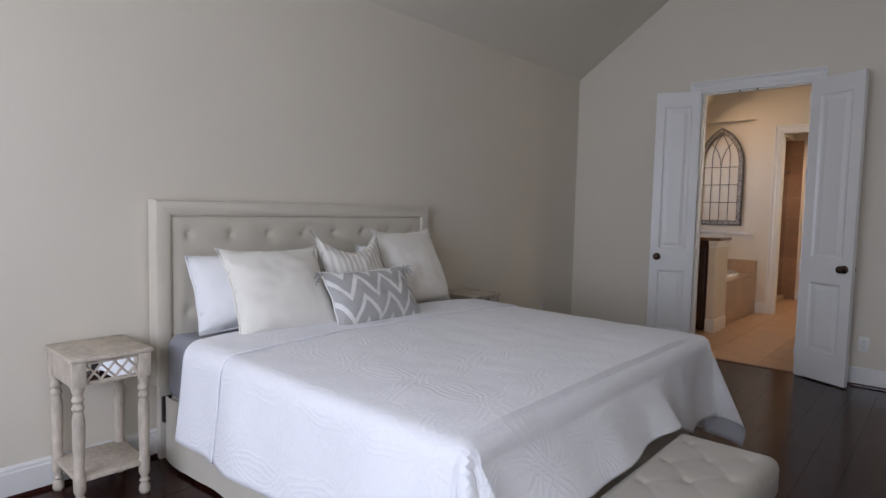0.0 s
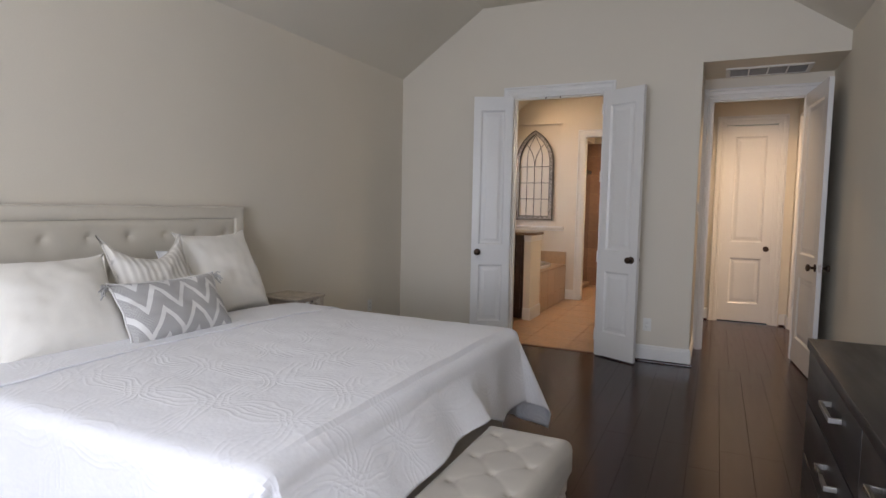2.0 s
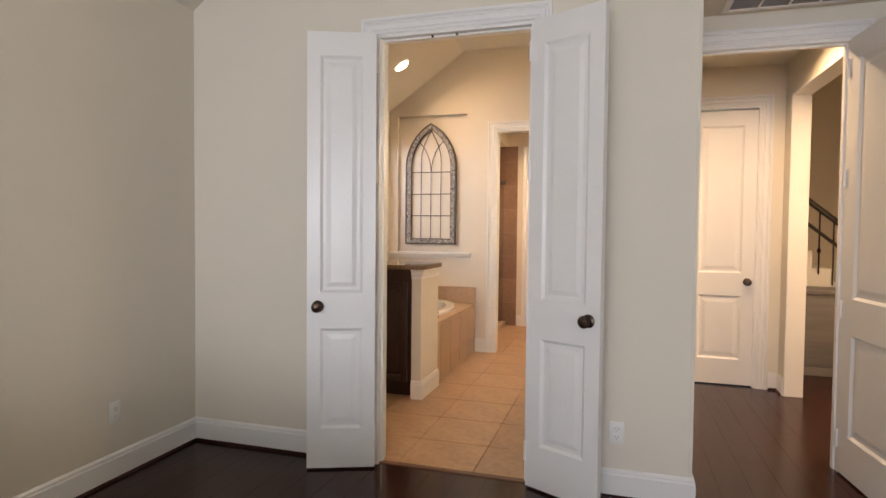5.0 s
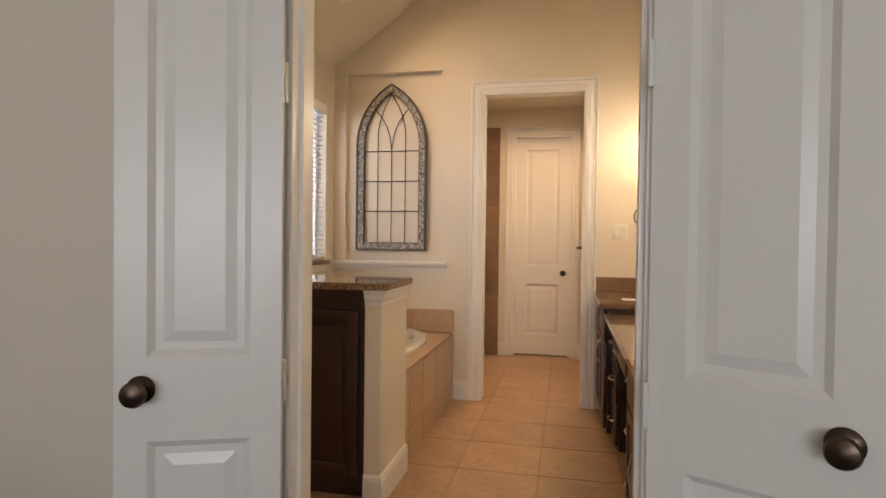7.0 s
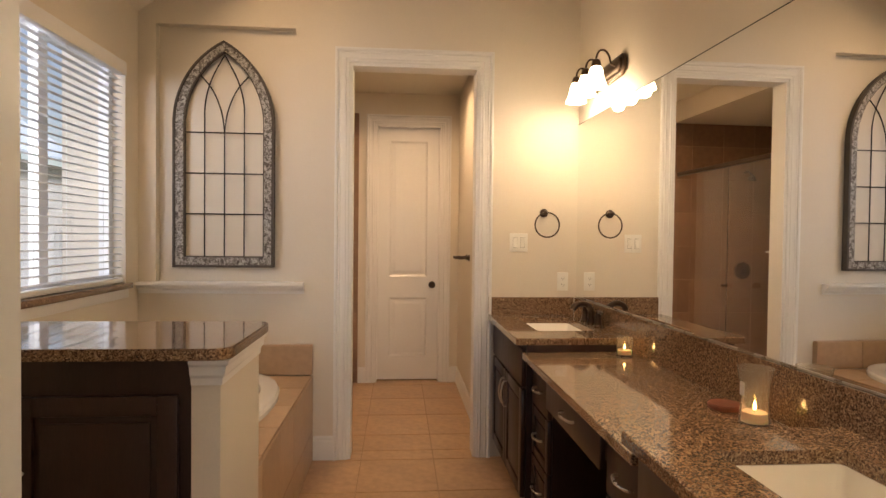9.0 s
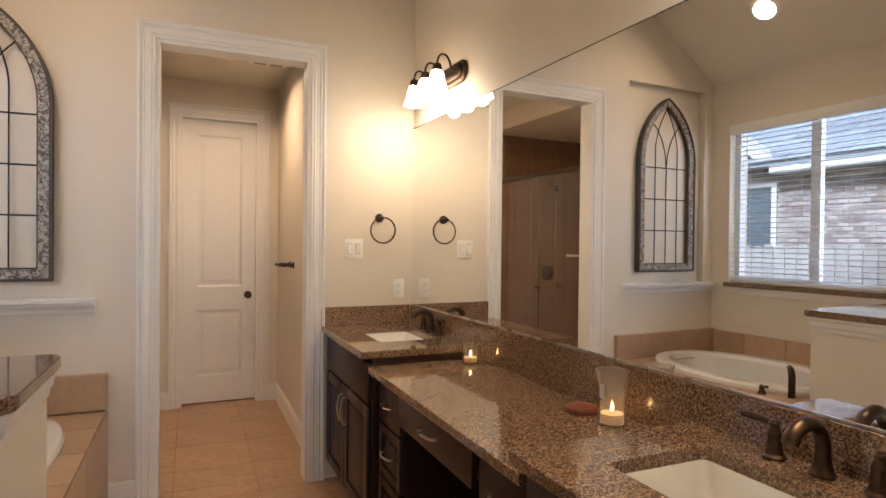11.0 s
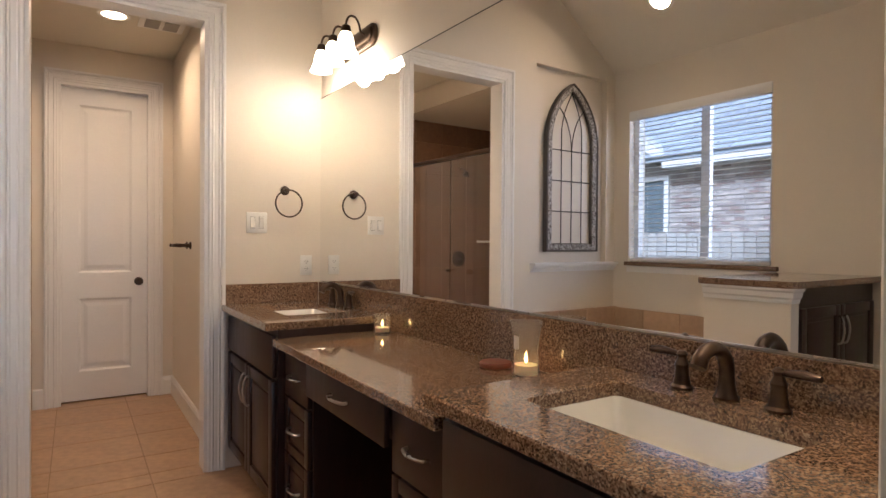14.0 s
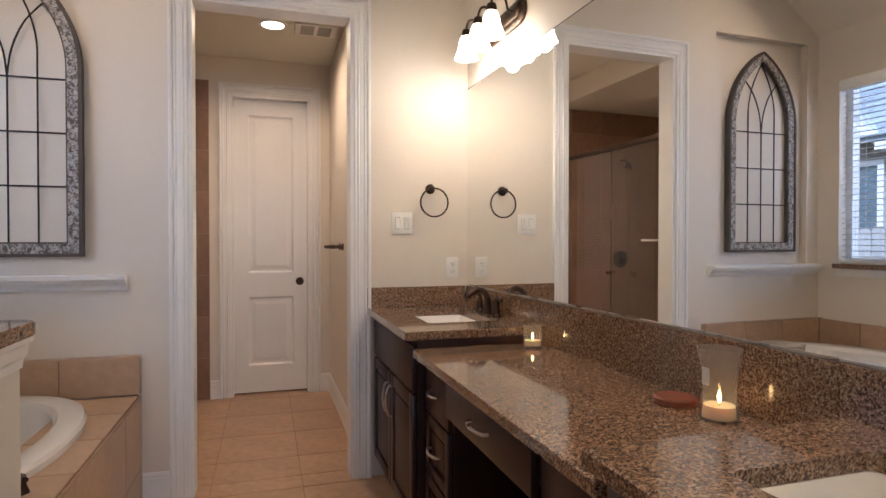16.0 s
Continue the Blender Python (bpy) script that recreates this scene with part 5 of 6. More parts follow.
# candles and lid on the desk
hc = thing("hurricane_candle", (-0.030, 8.630, DZ), "tall flared clear glass with a lit cream candle", "candle")
g = part("glass", lathe([(0.044, 0), (0.040, 0.04), (0.037, 0.075), (0.041, 0.12), (0.051, 0.168), (0.049, 0.168), (0.039, 0.12), (0.035, 0.075), (0.037, 0.04), (0.040, 0.005), (0.001, 0.005)], 32, cap=False), CANDLEGLASS, hc, "flared clear glass")
g.visible_shadow = False
part("wax", lathe([(0.0365, 0.0055), (0.0355, 0.030), (0.0350, 0.034), (0.02, 0.032), (0.001, 0.031)], 28, cap=False), WAX, hc, "cream wax")
part("wick", tube([(0, 0, 0.030), (0.001, 0.001, 0.042)], 0.001, 5), DARKSLOT, hc)
part("flame", lathe([(0.001, 0.038), (0.004, 0.044), (0.005, 0.050), (0.003, 0.060), (0.0005, 0.070)], 12, cap=False), FLAME, hc, "small yellow flame")
part("label", boxes(((-0.043, -0.013, 0.085), (-0.0415, 0.008, 0.125))), PAPER, hc, "white paper label", False)
vc = thing("votive_candle", (-0.040, 9.60, DZ), "small clear glass votive with a lit candle", "candle")
g = part("glass", lathe([(0.036, 0), (0.037, 0.045), (0.038, 0.088), (0.036, 0.088), (0.034, 0.045), (0.033, 0.008), (0.001, 0.008)], 28, cap=False), CANDLEGLASS, vc, "clear glass cup")
g.visible_shadow = False
part("wax", lathe([(0.0325, 0.0085), (0.0325, 0.028), (0.001, 0.027)], 24, cap=False), WAX, vc, "cream wax")
part("flame", lathe([(0.001, 0.032), (0.004, 0.037), (0.0045, 0.042), (0.0025, 0.050), (0.0005, 0.058)], 12, cap=False), FLAME, vc, "small yellow flame")
ld = thing("candle_lid", (-0.035, 8.775, DZ), "round red-brown wooden candle lid lying flat", "lid")
part("disc", lathe([(0.050, 0), (0.054, 0.004), (0.054, 0.014), (0.050, 0.018), (0.001, 0.018)], 32), REDWOOD, ld)

# pony wall with storage cabinet
PX, PY0, PY1, PZ1 = -1.60, 8.655, 9.105, 1.038
pw = setting("wall_pony", boxes(((-1.68, PY0, 0), (PX, PY1, PZ1)), ((BW, PY1 - 0.11, 0), (-1.68, PY1, PZ1)), bevel=0.0), BATHWALL, "cream half wall beside the tub")
CROWN = [(0, -0.075), (0.006, -0.075), (0.008, -0.055), (0.016, -0.045), (0.020, -0.020), (0.028, -0.012), (0.030, -0.001), (0, -0.001)]
setting("trim_pony_crown", molded(CROWN, [(-1.68, PY0, PZ1), (PX, PY0, PZ1), (PX, PY1, PZ1)], (0, 0, 1)), TRIM, "white crown moulding under the ledge")
baseboard([(-1.68, PY0, 0), (PX, PY0, 0), (PX, PY1, 0)], False)
lc = thing("linen_cabinet", (-2.18, PY0, 0), "espresso storage cabinet built against the half wall", "cabinet")
part("body", boxes(((-0.478, 0.021, 0.10), (0.498, 0.338, PZ1 - 0.002)), ((-0.478, 0.08, 0), (0.498, 0.338, 0.10))), CAB, lc, smooth=False)


def front_y(x0, x1, z0, z1, w=0.055):
    return boxes(((x0, 0.0, z0), (x0 + w, 0.020, z1)), ((x1 - w, 0.0, z0), (x1, 0.020, z1)), ((x0 + w, 0.0, z0), (x1 - w, 0.020, z0 + w)), ((x0 + w, 0.0, z1 - w), (x1 - w, 0.020, z1)), ((x0 + w, 0.012, z0 + w), (x1 - w, 0.020, z1 - w)), ((x0 + w + 0.02, 0.005, z0 + w + 0.02), (x1 - w - 0.02, 0.013, z1 - w - 0.02)), bevel=0.003)


for a, b, hx in ((-0.44, 0.007, -0.025), (0.013, 0.46, 0.045)):
    d = part("door", front_y(a, b, 0.13, 0.93), CAB, lc, "raised-panel door")
    pull(d, (hx, 0.0, 0.72), (hx, 0.0, 0.87), (0, -1, 0))
ps = thing("ledge_slab", (-2.11, 8.88, PZ1), "polished brown granite slab capping the half wall", "countertop")
rim = [(-0.548, 0.262), (-0.548, -0.262)]
for sy, turn in ((-1, -90), (1, 0)):
    rim += [(0.495 + 0.05 * math.cos(radians(turn + 15 * k)), sy * 0.212 + 0.05 * math.sin(radians(turn + 15 * k))) for k in range(7)]
bm = prism(rim, "z", 0.0, 0.034)
bmesh.ops.bevel(bm, geom=[e for e in bm.edges if abs(e.verts[0].co.z - e.verts[1].co.z) < 0.001], offset=0.004, segments=2, affect="EDGES")
part("slab", bm, GRANITE, ps, smooth=False)

# tub in its tiled deck
DX, DTOP = -1.617, 0.535
TCX, TCY, TA, TB = -2.165, 9.875, 0.455, 0.655
deck = setting("tub_deck", boxes(((DX - 0.05, PY1 + 0.002, 0), (DX - 0.012, BN - 0.002, DTOP - 0.010)), bevel=0.0), GROUT, "tiled tub platform")
tb = thing("bathtub", (TCX, TCY, DTOP - 0.006), "oval white drop-in soaking tub", "bathtub")
bm = bmesh.new()
rings = []
for a, b, z, p in ((1.0, 1.0, 0.002, 2.3), (1.005, 1.004, 0.028, 2.3), (0.985, 0.99, 0.042, 2.3), (0.90, 0.93, 0.046, 2.2), (0.80, 0.865, 0.040, 2.2), (0.76, 0.84, 0.015, 2.2), (0.72, 0.78, -0.20, 2.3), (0.64, 0.66, -0.34, 2.4), (0.50, 0.52, -0.39, 2.4), (0.02, 0.02, -0.40, 2)):
    r = []
    for k in range(64):
        t = 2 * math.pi * k / 64
        c, s = math.cos(t), math.sin(t)
        r.append(bm.verts.new((TA * a * abs(c) ** (2 / p) * (1 if c > 0 else -1), TB * b * abs(s) ** (2 / p) * (1 if s > 0 else -1), z)))
    rings.append(r)
for p, q in zip(rings, rings[1:]):
    for k in range(64):
        bm.faces.new((p[k], p[(k + 1) % 64], q[(k + 1) % 64], q[k]))
part("shell", bm, ACRYLIC, tb)
tf = thing("tub_faucet", (-1.80, 9.33, DTOP), "dark bronze deck tub filler with lever handles", "faucet")
part("spout", tube(smooth_curve([(0, 0, 0.0), (0, 0, 0.11), (-0.02, 0.02, 0.155), (-0.07, 0.06, 0.155)], 6), [0.019] * 12 + [0.017] * 7, 14), BRONZE, tf)
for hx, hy in ((0.075, 0.13), (-0.13, -0.05)):
    part("handle", merge(lathe([(0.024, 0), (0.020, 0.01), (0.013, 0.03), (0.015, 0.05), (0.001, 0.058)], 16, pose(hx, hy, 0)), tube([(hx, hy, 0.048), (hx + 0.03, hy - 0.055, 0.056)], [0.007, 0.009], 10)), BRONZE, tf, "bronze lever handle")

# niche ledge and arched panel
setting("niche_ledge", molded([(0, 0), (0, -0.070), (0.012, -0.070), (0.018, -0.052), (0.040, -0.034), (0.044, -0.022), (0.062, -0.018), (0.062, 0.0)], [(-2.65, BN, 1.10), (-1.675, BN, 1.10)]), TRIM, "white moulded ledge under the art niche")
setting("niche_sill", boxes(((-2.555, BN - 0.001, 1.094), (-1.735, BN + 0.055, 1.1005))), TRIM, "white niche sill")


def arch_panel():
    a = thing("arched_wall_art", (-2.163, BN + 0.052, 1.187), "gothic arched panel, distressed white and dark wood, iron tracery", "wall art")
    hw, sp, h = 0.300, 0.873, 1.373          # half width, spring line, full height

    def outline(off, n=14):
        w = hw - off
        r = ((h - off - sp) ** 2 + w * w) / (2 * w)
        top = math.acos((r - w) / r)
        pts = [(-w, off), (w, off)]
        pts += [(w - r + r * math.cos(top * k / n), sp + r * math.sin(top * k / n)) for k in range(n + 1)]
        pts += [(-(w - r + r * math.cos(top * k / n)), sp + r * math.sin(top * k / n)) for k in range(n - 1, -1, -1)]
        return pts

    def band(o0, o1, y0, y1):
        bm = bmesh.new()
        loops = [[bm.verts.new((x, y, z)) for x, z in outline(o)] for o, y in ((o0, y1), (o0, y0), (o1, y0), (o1, y1))]
        n = len(loops[0])
        for p, q in zip(loops, loops[1:] + loops[:1]):
            for k in range(n):
                bm.faces.new((p[k], p[(k + 1) % n], q[(k + 1) % n], q[k]))
        return bm
    part("outer_frame", band(0.0, 0.014, -0.045, 0.0), GREYDARK, a, "dark wooden outer edge", False)
    part("inner_frame", band(0.0145, 0.060, -0.038, -0.004), DISTRESSED, a, "chipped white carved frame", False)
    part("frame_lip", band(0.0605, 0.068, -0.030, -0.006), GREYDARK, a, "dark inner lip", False)
    inner = hw - 0.064
    y = -0.020
    ro = ((h - 0.064 - sp) ** 2 + inner ** 2) / (2 * inner)

    def top_at(x):
        return sp + math.sqrt(max(0, ro * ro - (abs(x) + ro - inner) ** 2))
    for x in (-inner / 2, 0, inner / 2):
        zt = 0.82 if x == 0 else 0.873
        part("bar", tube([(x, y, 0.06), (x, y, zt)], 0.0042, 6), IRON, a)
    for z in (0.325, 0.572, 0.82):
        part("bar", tube([(-inner - 0.002, y, z), (inner + 0.002, y, z)], 0.0042, 6), IRON, a)
    for s in (-1, 1):
        part("tracery", tube(smooth_curve([(0, y, 0.82), (s * 0.018, y, 0.945), (s * 0.07, y, 1.075), (s * 0.157, y, 1.182)], 6), 0.0042, 6), IRON, a, "curved iron tracery")
        part("tracery", tube(smooth_curve([(s * inner / 2, y, 0.873), (s * 0.114, y, 1.005), (s * 0.076, y, 1.145), (0, y, 1.293)], 6), 0.0042, 6), IRON, a, "curved iron tracery")
    return a


GREYDARK = material("dark_weathered_wood", (0.075, 0.062, 0.052), 0.7, vary=0.3, scale=12, grain=60, bump=0.3)
arch_panel()

# bathroom window with blind
Y0, Y1, Z0, Z1 = 9.26, 10.42, 1.10, 2.36
wf = setting("window_bath", boxes(((BW - 0.13, Y0, Z0), (BW - 0.07, Y0 + 0.045, Z1)), ((BW - 0.13, Y1 - 0.045, Z0), (BW - 0.07, Y1, Z1)), ((BW - 0.13, Y0 + 0.045, Z0), (BW - 0.07, Y1 - 0.045, Z0 + 0.045)), ((BW - 0.13, Y0 + 0.045, Z1 - 0.045), (BW - 0.07, Y1 - 0.045, Z1)), ((BW - 0.125, 9.75, Z0 + 0.045), (BW - 0.075, 9.82, Z1 - 0.045)), bevel=0.003), VINYL, "white sliding window over the tub")
for a, b in ((Y0 + 0.045, 9.75), (9.82, Y1 - 0.045)):
    pn = part("pane", boxes(((BW - 0.103, a, Z0 + 0.045), (BW - 0.098, b, Z1 - 0.045))), GLASS, wf, smooth=False)
    pn.visible_shadow = False
sl = thing("window_sill", (BW, (Y0 + Y1) / 2, Z0), "narrow brown granite window sill", "window sill")
part("slab", boxes(((-0.068, -0.577, 0.001), (-0.001, 0.577, 0.006)), ((-0.001, -0.63, -0.026), (0.035, 0.60, 0.006)), bevel=0.002), GRANITE, sl)
setting("trim_window_apron", boxes(((BW + 0.001, Y0 - 0.03, Z0 - 0.080), (BW + 0.014, Y1 + 0.01, Z0 - 0.027)), bevel=0.003), TRIM, "narrow white apron under the window sill")
bl = thing("window_blind", (BW - 0.030, (Y0 + Y1) / 2, Z1), "white horizontal slat blind, lowered with slats open", "blind")
part("valance", boxes(((-0.012, -0.578, -0.075), (0.040, 0.578, 0.0)), bevel=0.004), VINYL, bl)
sm = mesh_of("slat", prism([(-0.020, -0.002), (0.0, 0.002), (0.020, -0.002), (0.020, -0.0035), (0.0, 0.0005), (-0.020, -0.0035)], "y", -0.568, 0.568), BLIND)
for k in range(30):
    s = new("slat", sm)
    s.parent = bl
    s.matrix_basis = pose(0, 0, -0.10 - 0.0380 * k, 0, 5)
part("bottom_rail", boxes(((-0.024, -0.568, -1.250), (0.024, 0.568, -1.225)), bevel=0.004), VINYL, bl)
for y in (-0.40, 0.0, 0.40):
    part("cord", tube([(0.026, y, -0.08), (0.026, y, -1.23)], 0.0012, 4), VINYL, bl)

# shower behind the closet passage
gp = thing("shower_glass", (-1.67, 11.57, 0), "framed clear glass shower door and panel", "shower door")
for a, b in ((-0.81, 0.045), (0.051, 0.875)):
    g = part("pane", boxes(((-0.004, a, 0.06), (0.004, b, 2.010))), GLASS, gp, smooth=False)
    g.visible_shadow = False
part("top_rail", boxes(((-0.018, -0.815, 2.010), (0.018, 0.878, 2.048)), bevel=0.003), BRONZE, gp, "dark bronze top rail")
part("curb", boxes(((-0.06, -0.83, 0.0), (0.05, 0.878, 0.06)), bevel=0.004), DECKTILE, gp, "tiled curb")
part("handle", lathe([(0.016, 0), (0.016, 0.012), (0.008, 0.02), (0.014, 0.04), (0.001, 0.044)], 14, pose(0.004, 0.05, 1.0, 0, 90)), BRONZE, gp, "dark knob")
hd = thing("shower_set", (-2.36, 12.43, 2.06), "bronze shower head and valve on the tiled wall", "shower")
part("arm", tube(smooth_curve([(0, 0, 0), (0, -0.06, 0.01), (0, -0.12, -0.04)], 5), 0.009, 8), BRONZE, hd)
part("head", lathe([(0.012, 0.03), (0.018, 0.015), (0.040, -0.01), (0.040, -0.02), (0.001, -0.02)], 20, pose(0, -0.13, -0.06, 30)), BRONZE, hd)
part("valve", lathe([(0.085, 0), (0.085, 0.005), (0.05, 0.012), (0.022, 0.03), (0.018, 0.06), (0.001, 0.062)], 28, pose(0, 0.002, -0.98, 90)), BRONZE, hd, "round bronze valve")
sf = thing("corner_shelf", (-2.97, 12.43, 1.26), "small pale stone corner shelf in the shower", "shelf")
part("slab", prism([(0.0, 0.0), (0.36, 0.0), (0.34, -0.06), (0.14, -0.22), (0.0, -0.26)], "z", 0, 0.022), PORCELAIN, sf, smooth=False)

# ---- outdoors, beyond the bathroom window ----
setting("ground", boxes(((-400, -400, -0.5), (400, 400, -0.30))), GRASS, "lawn that reaches the horizon")
nh = thing("neighbour_house", (-7.6, 13.3, -0.3), "brick house next door with a grey shingle roof", "house")
SLOPE = 0.716                                  # rise of the gable's rake
part("wall", boxes(((-3.0, -9.0, 0), (-0.012, 6.0, 2.95))), MORTAR, nh, "brick wall", False)
part("gable", prism([(0.0, 2.95), (4.2, 2.95), (4.2, 2.95 + 4.2 * SLOPE)], "x", -0.10, -0.012), MORTAR, nh, "brick gable", False)
verts, faces = [], []


def brick_at(y0, y1, z0, z1):
    k = len(verts)
    verts.extend((x, y, z) for y in (y0, y1) for z in (z0, z1) for x in (-0.012, 0.0))
    faces.extend(tuple(k + q for q in f) for f in ((0, 1, 3, 2), (4, 6, 7, 5), (0, 4, 5, 1), (2, 3, 7, 6), (1, 5, 7, 3)))


for r in range(66):
    z = 0.9 + r * 0.058
    for c in range(60):
        y = -5.0 + c * 0.150 + (0.075 if r % 2 else 0)
        rake = 2.93 if y < 0 else 2.93 + y * SLOPE
        if z + 0.050 < rake and not (0.0 < y + 0.1 < 1.0 and 1.25 < z < 2.72):
            brick_at(y, y + 0.141, z, z + 0.050)
me = bpy.data.meshes.new("bricks")
me.from_pydata(verts, [], faces)
me.materials.append(BRICK)
bo = tagged(new("bricks", me), "mixed pinkish-grey bricks", kind="stuff")
bo.parent = nh
hwin = part("window", boxes(((-0.02, 0.06, 1.24), (0.03, 0.15, 2.76)), ((-0.02, 0.90, 1.24), (0.03, 0.99, 2.76)), ((-0.02, 0.15, 1.24), (0.03, 0.90, 1.32)), ((-0.02, 0.15, 2.68), (0.03, 0.90, 2.76))), VINYL, nh, "white framed window with drawn shade", False)
part("pane", boxes(((-0.015, 0.15, 1.32), (0.0, 0.90, 2.68))), material("dark_window_pane", (0.10, 0.14, 0.17), 0.15), hwin, smooth=False)
part("eave", boxes(((-0.2, -9.2, 2.86), (0.30, 0.0, 2.90)), ((0.28, -9.2, 2.86), (0.32, 0.0, 3.04)), bevel=0.004), VINYL, nh, "pale eaves board", False)
part("rake_board", prism([(-0.05, 2.90), (4.3, 2.90 + 4.35 * SLOPE), (4.3, 3.10 + 4.35 * SLOPE), (-0.05, 3.10)], "x", -0.05, 0.30), VINYL, nh, "pale rake board", False)
rf = part("roof", prism([(0.33, 3.05), (-6.0, 7.0), (-6.0, 6.9), (0.33, 2.98)], "y", -9.2, 6.0), ROOF, nh, "grey shingle roof", False)
sg = mesh_of("shingle", boxes(((0, 0, 0), (0.30, 0.9, 0.012))), ROOF)
rise = math.atan2(3.95, 6.33)
for r in range(18):
    for c in range(11):
        s = new("shingle", sg)
        s.parent = rf
        up = r * 0.24 + 0.26
        s.matrix_basis = pose(0.33 - up * math.cos(rise), -7.6 + c * 0.915 + (0.3 if r % 2 else 0), 3.06 + up * math.sin(rise), 0, math.degrees(rise) - 2)
fc = thing("fence", (-5.2, 11.0, -0.3), "weathered grey wooden picket fence", "fence")
pk = mesh_of("picket", prism([(0, 0), (0.135, 0), (0.135, 1.66), (0.10, 1.70), (0.035, 1.70), (0, 1.66)], "x", 0, 0.018), FENCE)
for k in range(60):
    p = new("picket", pk)
    p.parent = fc
    p.matrix_basis = pose(0, -4.2 + k * 0.142, 0.01 * ((k * 7) % 3))
for z in (0.35, 1.35):
    part("rail", boxes(((-0.05, -4.2, z), (-0.002, 4.3, z + 0.09))), FENCE, fc, smooth=False)

# ---- floor and wall pieces ----
PLANK_W = 0.16
plank_mesh = {}


def plank(length):
    if length not in plank_mesh:
        plank_mesh[length] = mesh_of("plank", boxes(((0.0004, 0.0004, -0.011), (PLANK_W - 0.0004, length - 0.0004, 0.0)), bevel=0.0008), WOOD)
    return plank_mesh[length]


rng = random.Random(4)
count = 0


def lay_planks(x0, x1, y0, y1):
    n = int(math.ceil((x1 - x0) / PLANK_W))
    for i in range(n):
        y = y0
        first = True
        while y < y1 - 0.02:
            length = rng.choice((0.7, 1.0, 1.3)) if first else rng.choice((1.0, 1.3, 1.6, 1.9))
            first = False
            if y1 - y < length + 0.35:
                length = round(y1 - y, 3)
            p = new("plank", plank(length))
            p.parent = wood_floor
            p.matrix_basis = pose(x0 + i * PLANK_W, y, 0)
            y += length


lay_planks(-2.70, 1.30, SY, 7.40)
lay_planks(0.26, 1.38, 7.40, 9.90)
lay_planks(1.38, 3.2, 8.2, 12.6)

TS = 0.45
tile_mesh = {}


def tile(w, d, mat, key):
    k = (round(w, 3), round(d, 3), key)
    if k not in tile_mesh:
        tile_mesh[k] = mesh_of("tile", boxes(((0.0024, 0.0024, -0.006), (w - 0.0024, d - 0.0024, 0.0)), bevel=0.0015), mat)
    return tile_mesh[k]


def lay_tiles(parent, x0, x1, y0, y1, size, ox, oy, mat, key, m=None):
    """Tiles over a rectangle on a grid through (ox, oy), trimmed at its edges; m places the plane."""
    for i in range(int((x0 - ox) // size), int((x1 - ox) // size) + 1):
        for j in range(int((y0 - oy) // size), int((y1 - oy) // size) + 1):
            a, b, c, d = max(x0, ox + i * size), min(x1, ox + (i + 1) * size), max(y0, oy + j * size), min(y1, oy + (j + 1) * size)
            if b - a > 0.012 and d - c > 0.012:
                t = new("tile", tile(b - a, d - c, mat, key))
                t.parent = parent
                t.matrix_basis = (m or Matrix.Identity(4)) @ pose(a, c, 0)


lay_tiles(tile_floor, BW, BE, 7.44, BN + 0.13, TS, -0.87, 10.10, TILE, "f")
lay_tiles(tile_floor, -2.96, -0.53, BN + 0.13, 12.52, TS, -0.87, 10.10, TILE, "f")
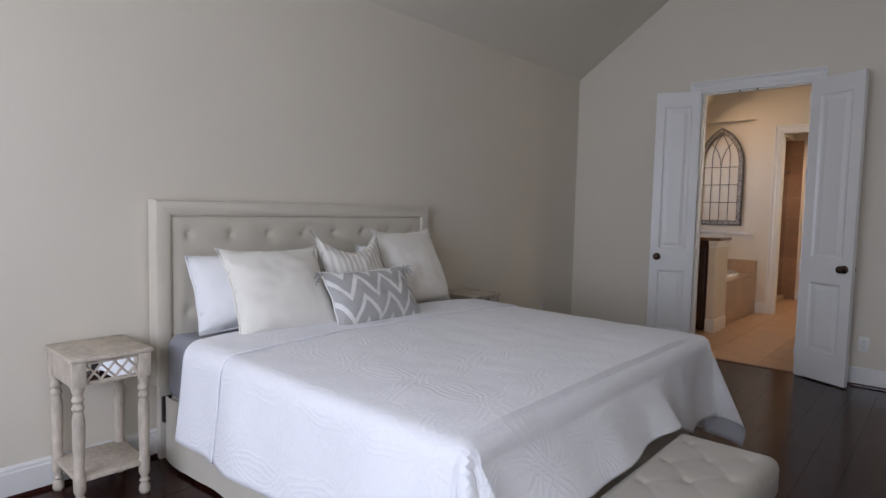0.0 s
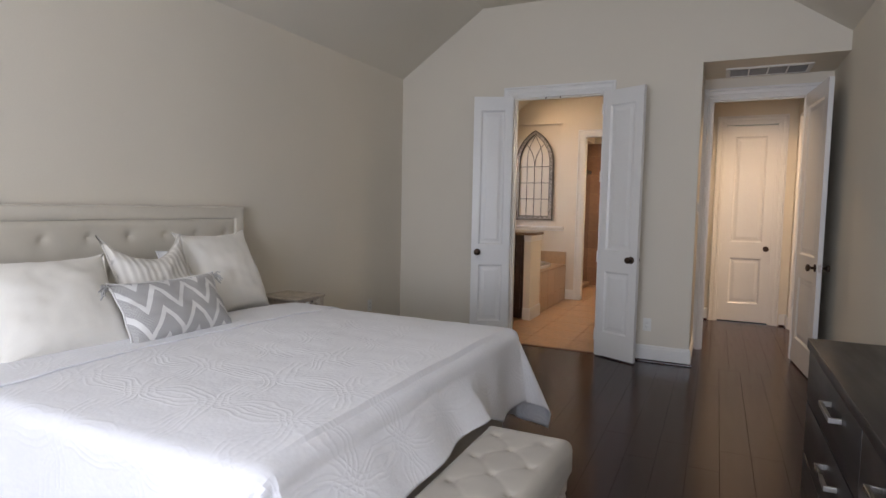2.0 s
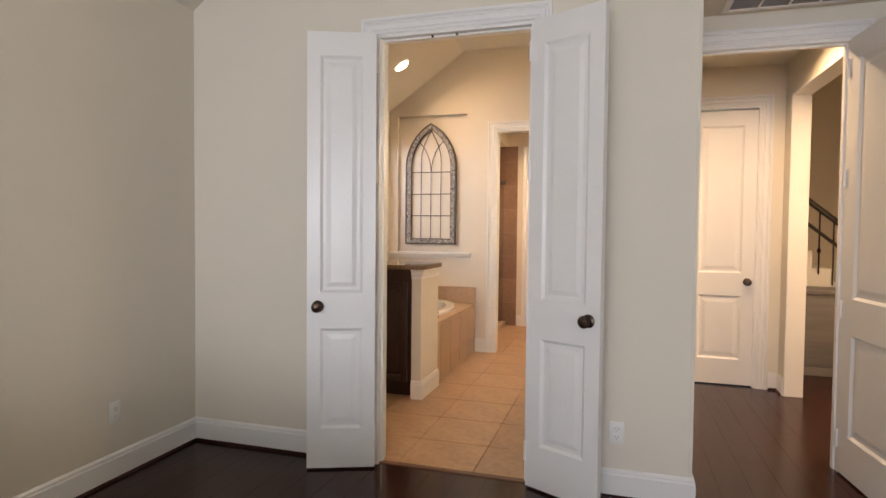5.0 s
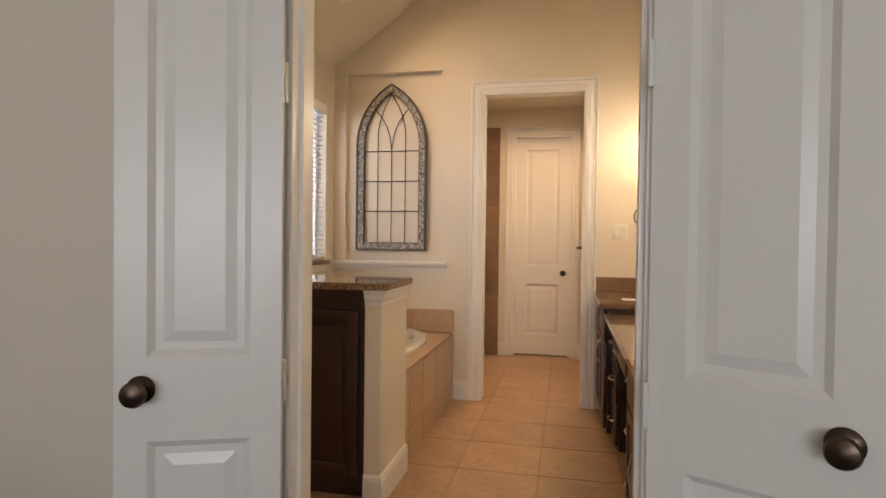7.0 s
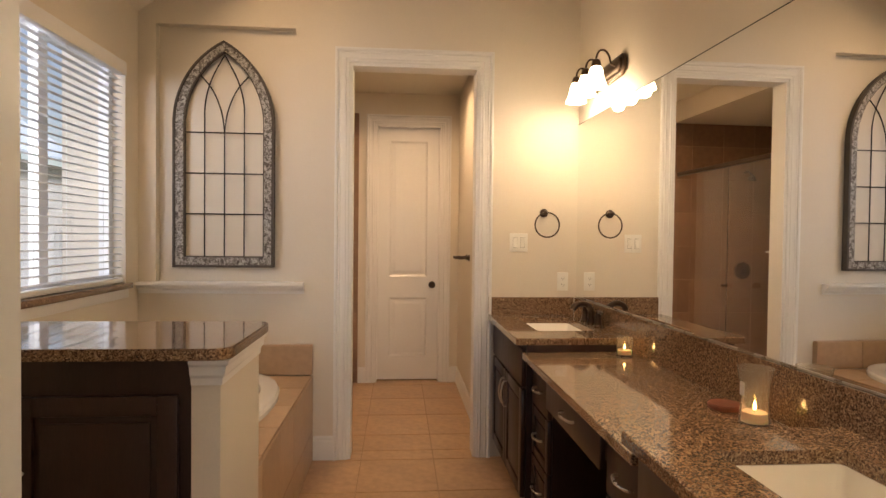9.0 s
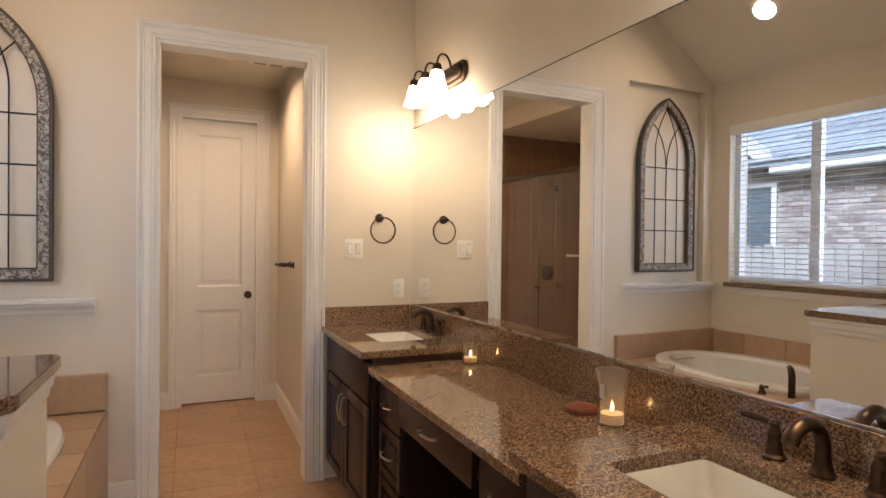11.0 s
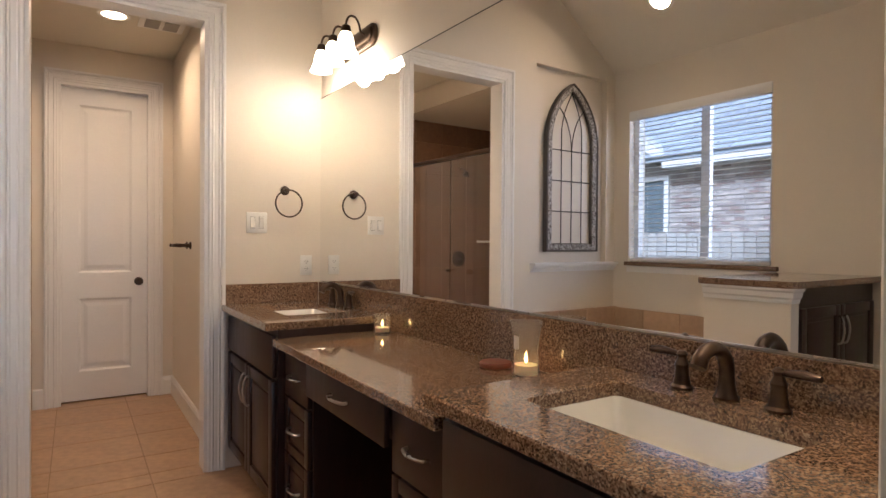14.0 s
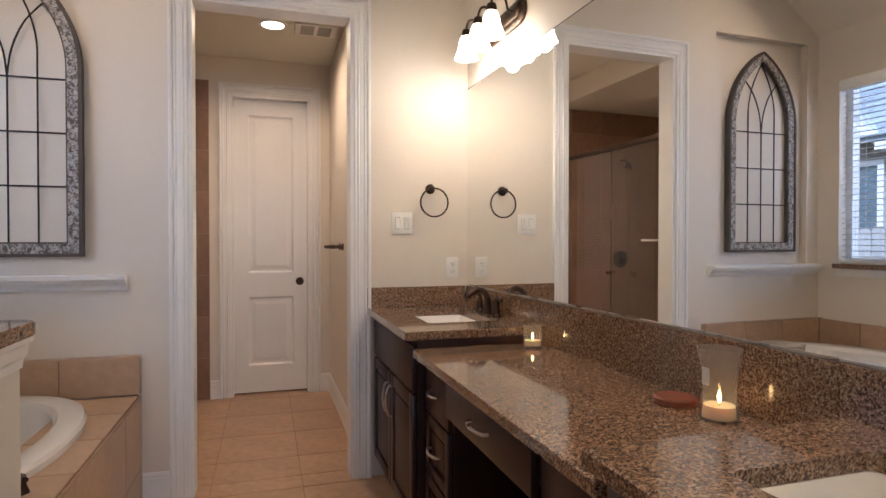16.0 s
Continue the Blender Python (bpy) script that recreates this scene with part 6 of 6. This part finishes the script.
# deck face, deck top strips, splash, shower walls
up_x = Matrix(((0, 0, 1, 0), (1, 0, 0, 0), (0, 1, 0, 0), (0, 0, 0, 1)))      # local x -> y, y -> z, z -> +x
up_y = Matrix(((1, 0, 0, 0), (0, 0, -1, 0), (0, 1, 0, 0), (0, 0, 0, 1)))     # local x -> x, y -> z, z -> -y
lay_tiles(deck, PY1 + 0.002, BN - 0.002, 0, DTOP - 0.008, 0.33, 10.24, -0.145, DECKTILE, "d", Matrix.Translation((DX, 0, 0)) @ up_x)
for a, b, c, d in ((TCX + TA * 0.62, DX - 0.002, PY1 + 0.002, BN - 0.05), (BW, TCX + TA * 0.62, PY1 + 0.002, TCY - TB * 0.80), (BW, TCX + TA * 0.62, TCY + TB * 0.80, BN - 0.05), (BW, TCX - TA * 0.80, TCY - TB * 0.80, TCY + TB * 0.80)):
    lay_tiles(deck, a, b, c, d, 0.33, DX, 10.24, DECKTILE, "d", Matrix.Translation((0, 0, DTOP)))
sp1 = setting("tub_splash_north", boxes(((BW, BN - 0.042, DTOP + 0.001), (DX - 0.008, BN - 0.001, 0.712))), GROUT, "tan tiled splash behind the tub")
lay_tiles(sp1, BW, DX, DTOP + 0.002, 0.716, 0.33, DX, DTOP, DECKTILE, "d", Matrix.Translation((0, BN - 0.048, 0)) @ up_y)
lay_tiles(sp1, BW, DX, BN - 0.048, BN - 0.001, 0.33, DX, BN - 0.05, DECKTILE, "d", Matrix.Translation((0, 0, 0.720)))
lay_tiles(sp1, BN - 0.048, BN - 0.001, DTOP + 0.002, 0.714, 0.33, BN - 0.05, DTOP, DECKTILE, "d", Matrix.Translation((DX, 0, 0)) @ up_x)
sp2 = setting("tub_splash_west", boxes(((BW + 0.001, PY1 + 0.002, DTOP + 0.001), (BW + 0.034, BN - 0.05, 0.712))), GROUT, "tan tiled splash under the window")
lay_tiles(sp2, PY1 + 0.002, BN - 0.052, DTOP + 0.002, 0.718, 0.33, 10.24, DTOP, DECKTILE, "d", Matrix.Translation((BW + 0.041, 0, 0)) @ up_x)
st1 = setting("shower_wall_north", boxes(((-2.98, 12.442, 0), (-1.475, 12.4495, 2.535))), GROUT, "brown tiled shower wall")
lay_tiles(st1, -2.97, -1.475, 0, 2.535, 0.33, -1.475, 0, SHOWERTILE, "s", Matrix.Translation((0, 12.436, 0)) @ up_y)
st2 = setting("shower_wall_west", boxes(((-2.98, BN + 0.16, 0), (-2.972, 12.442, 2.535))), GROUT, "brown tiled shower wall")
lay_tiles(st2, BN + 0.17, 12.434, 0, 2.535, 0.33, 12.436, 0, SHOWERTILE, "s", Matrix.Translation((-2.966, 0, 0)) @ up_x)
setting("ceiling_shower", boxes(((-2.98, BN + 0.16, 2.537), (-1.741, 12.45, 2.60))), CEIL, "low painted shower ceiling")
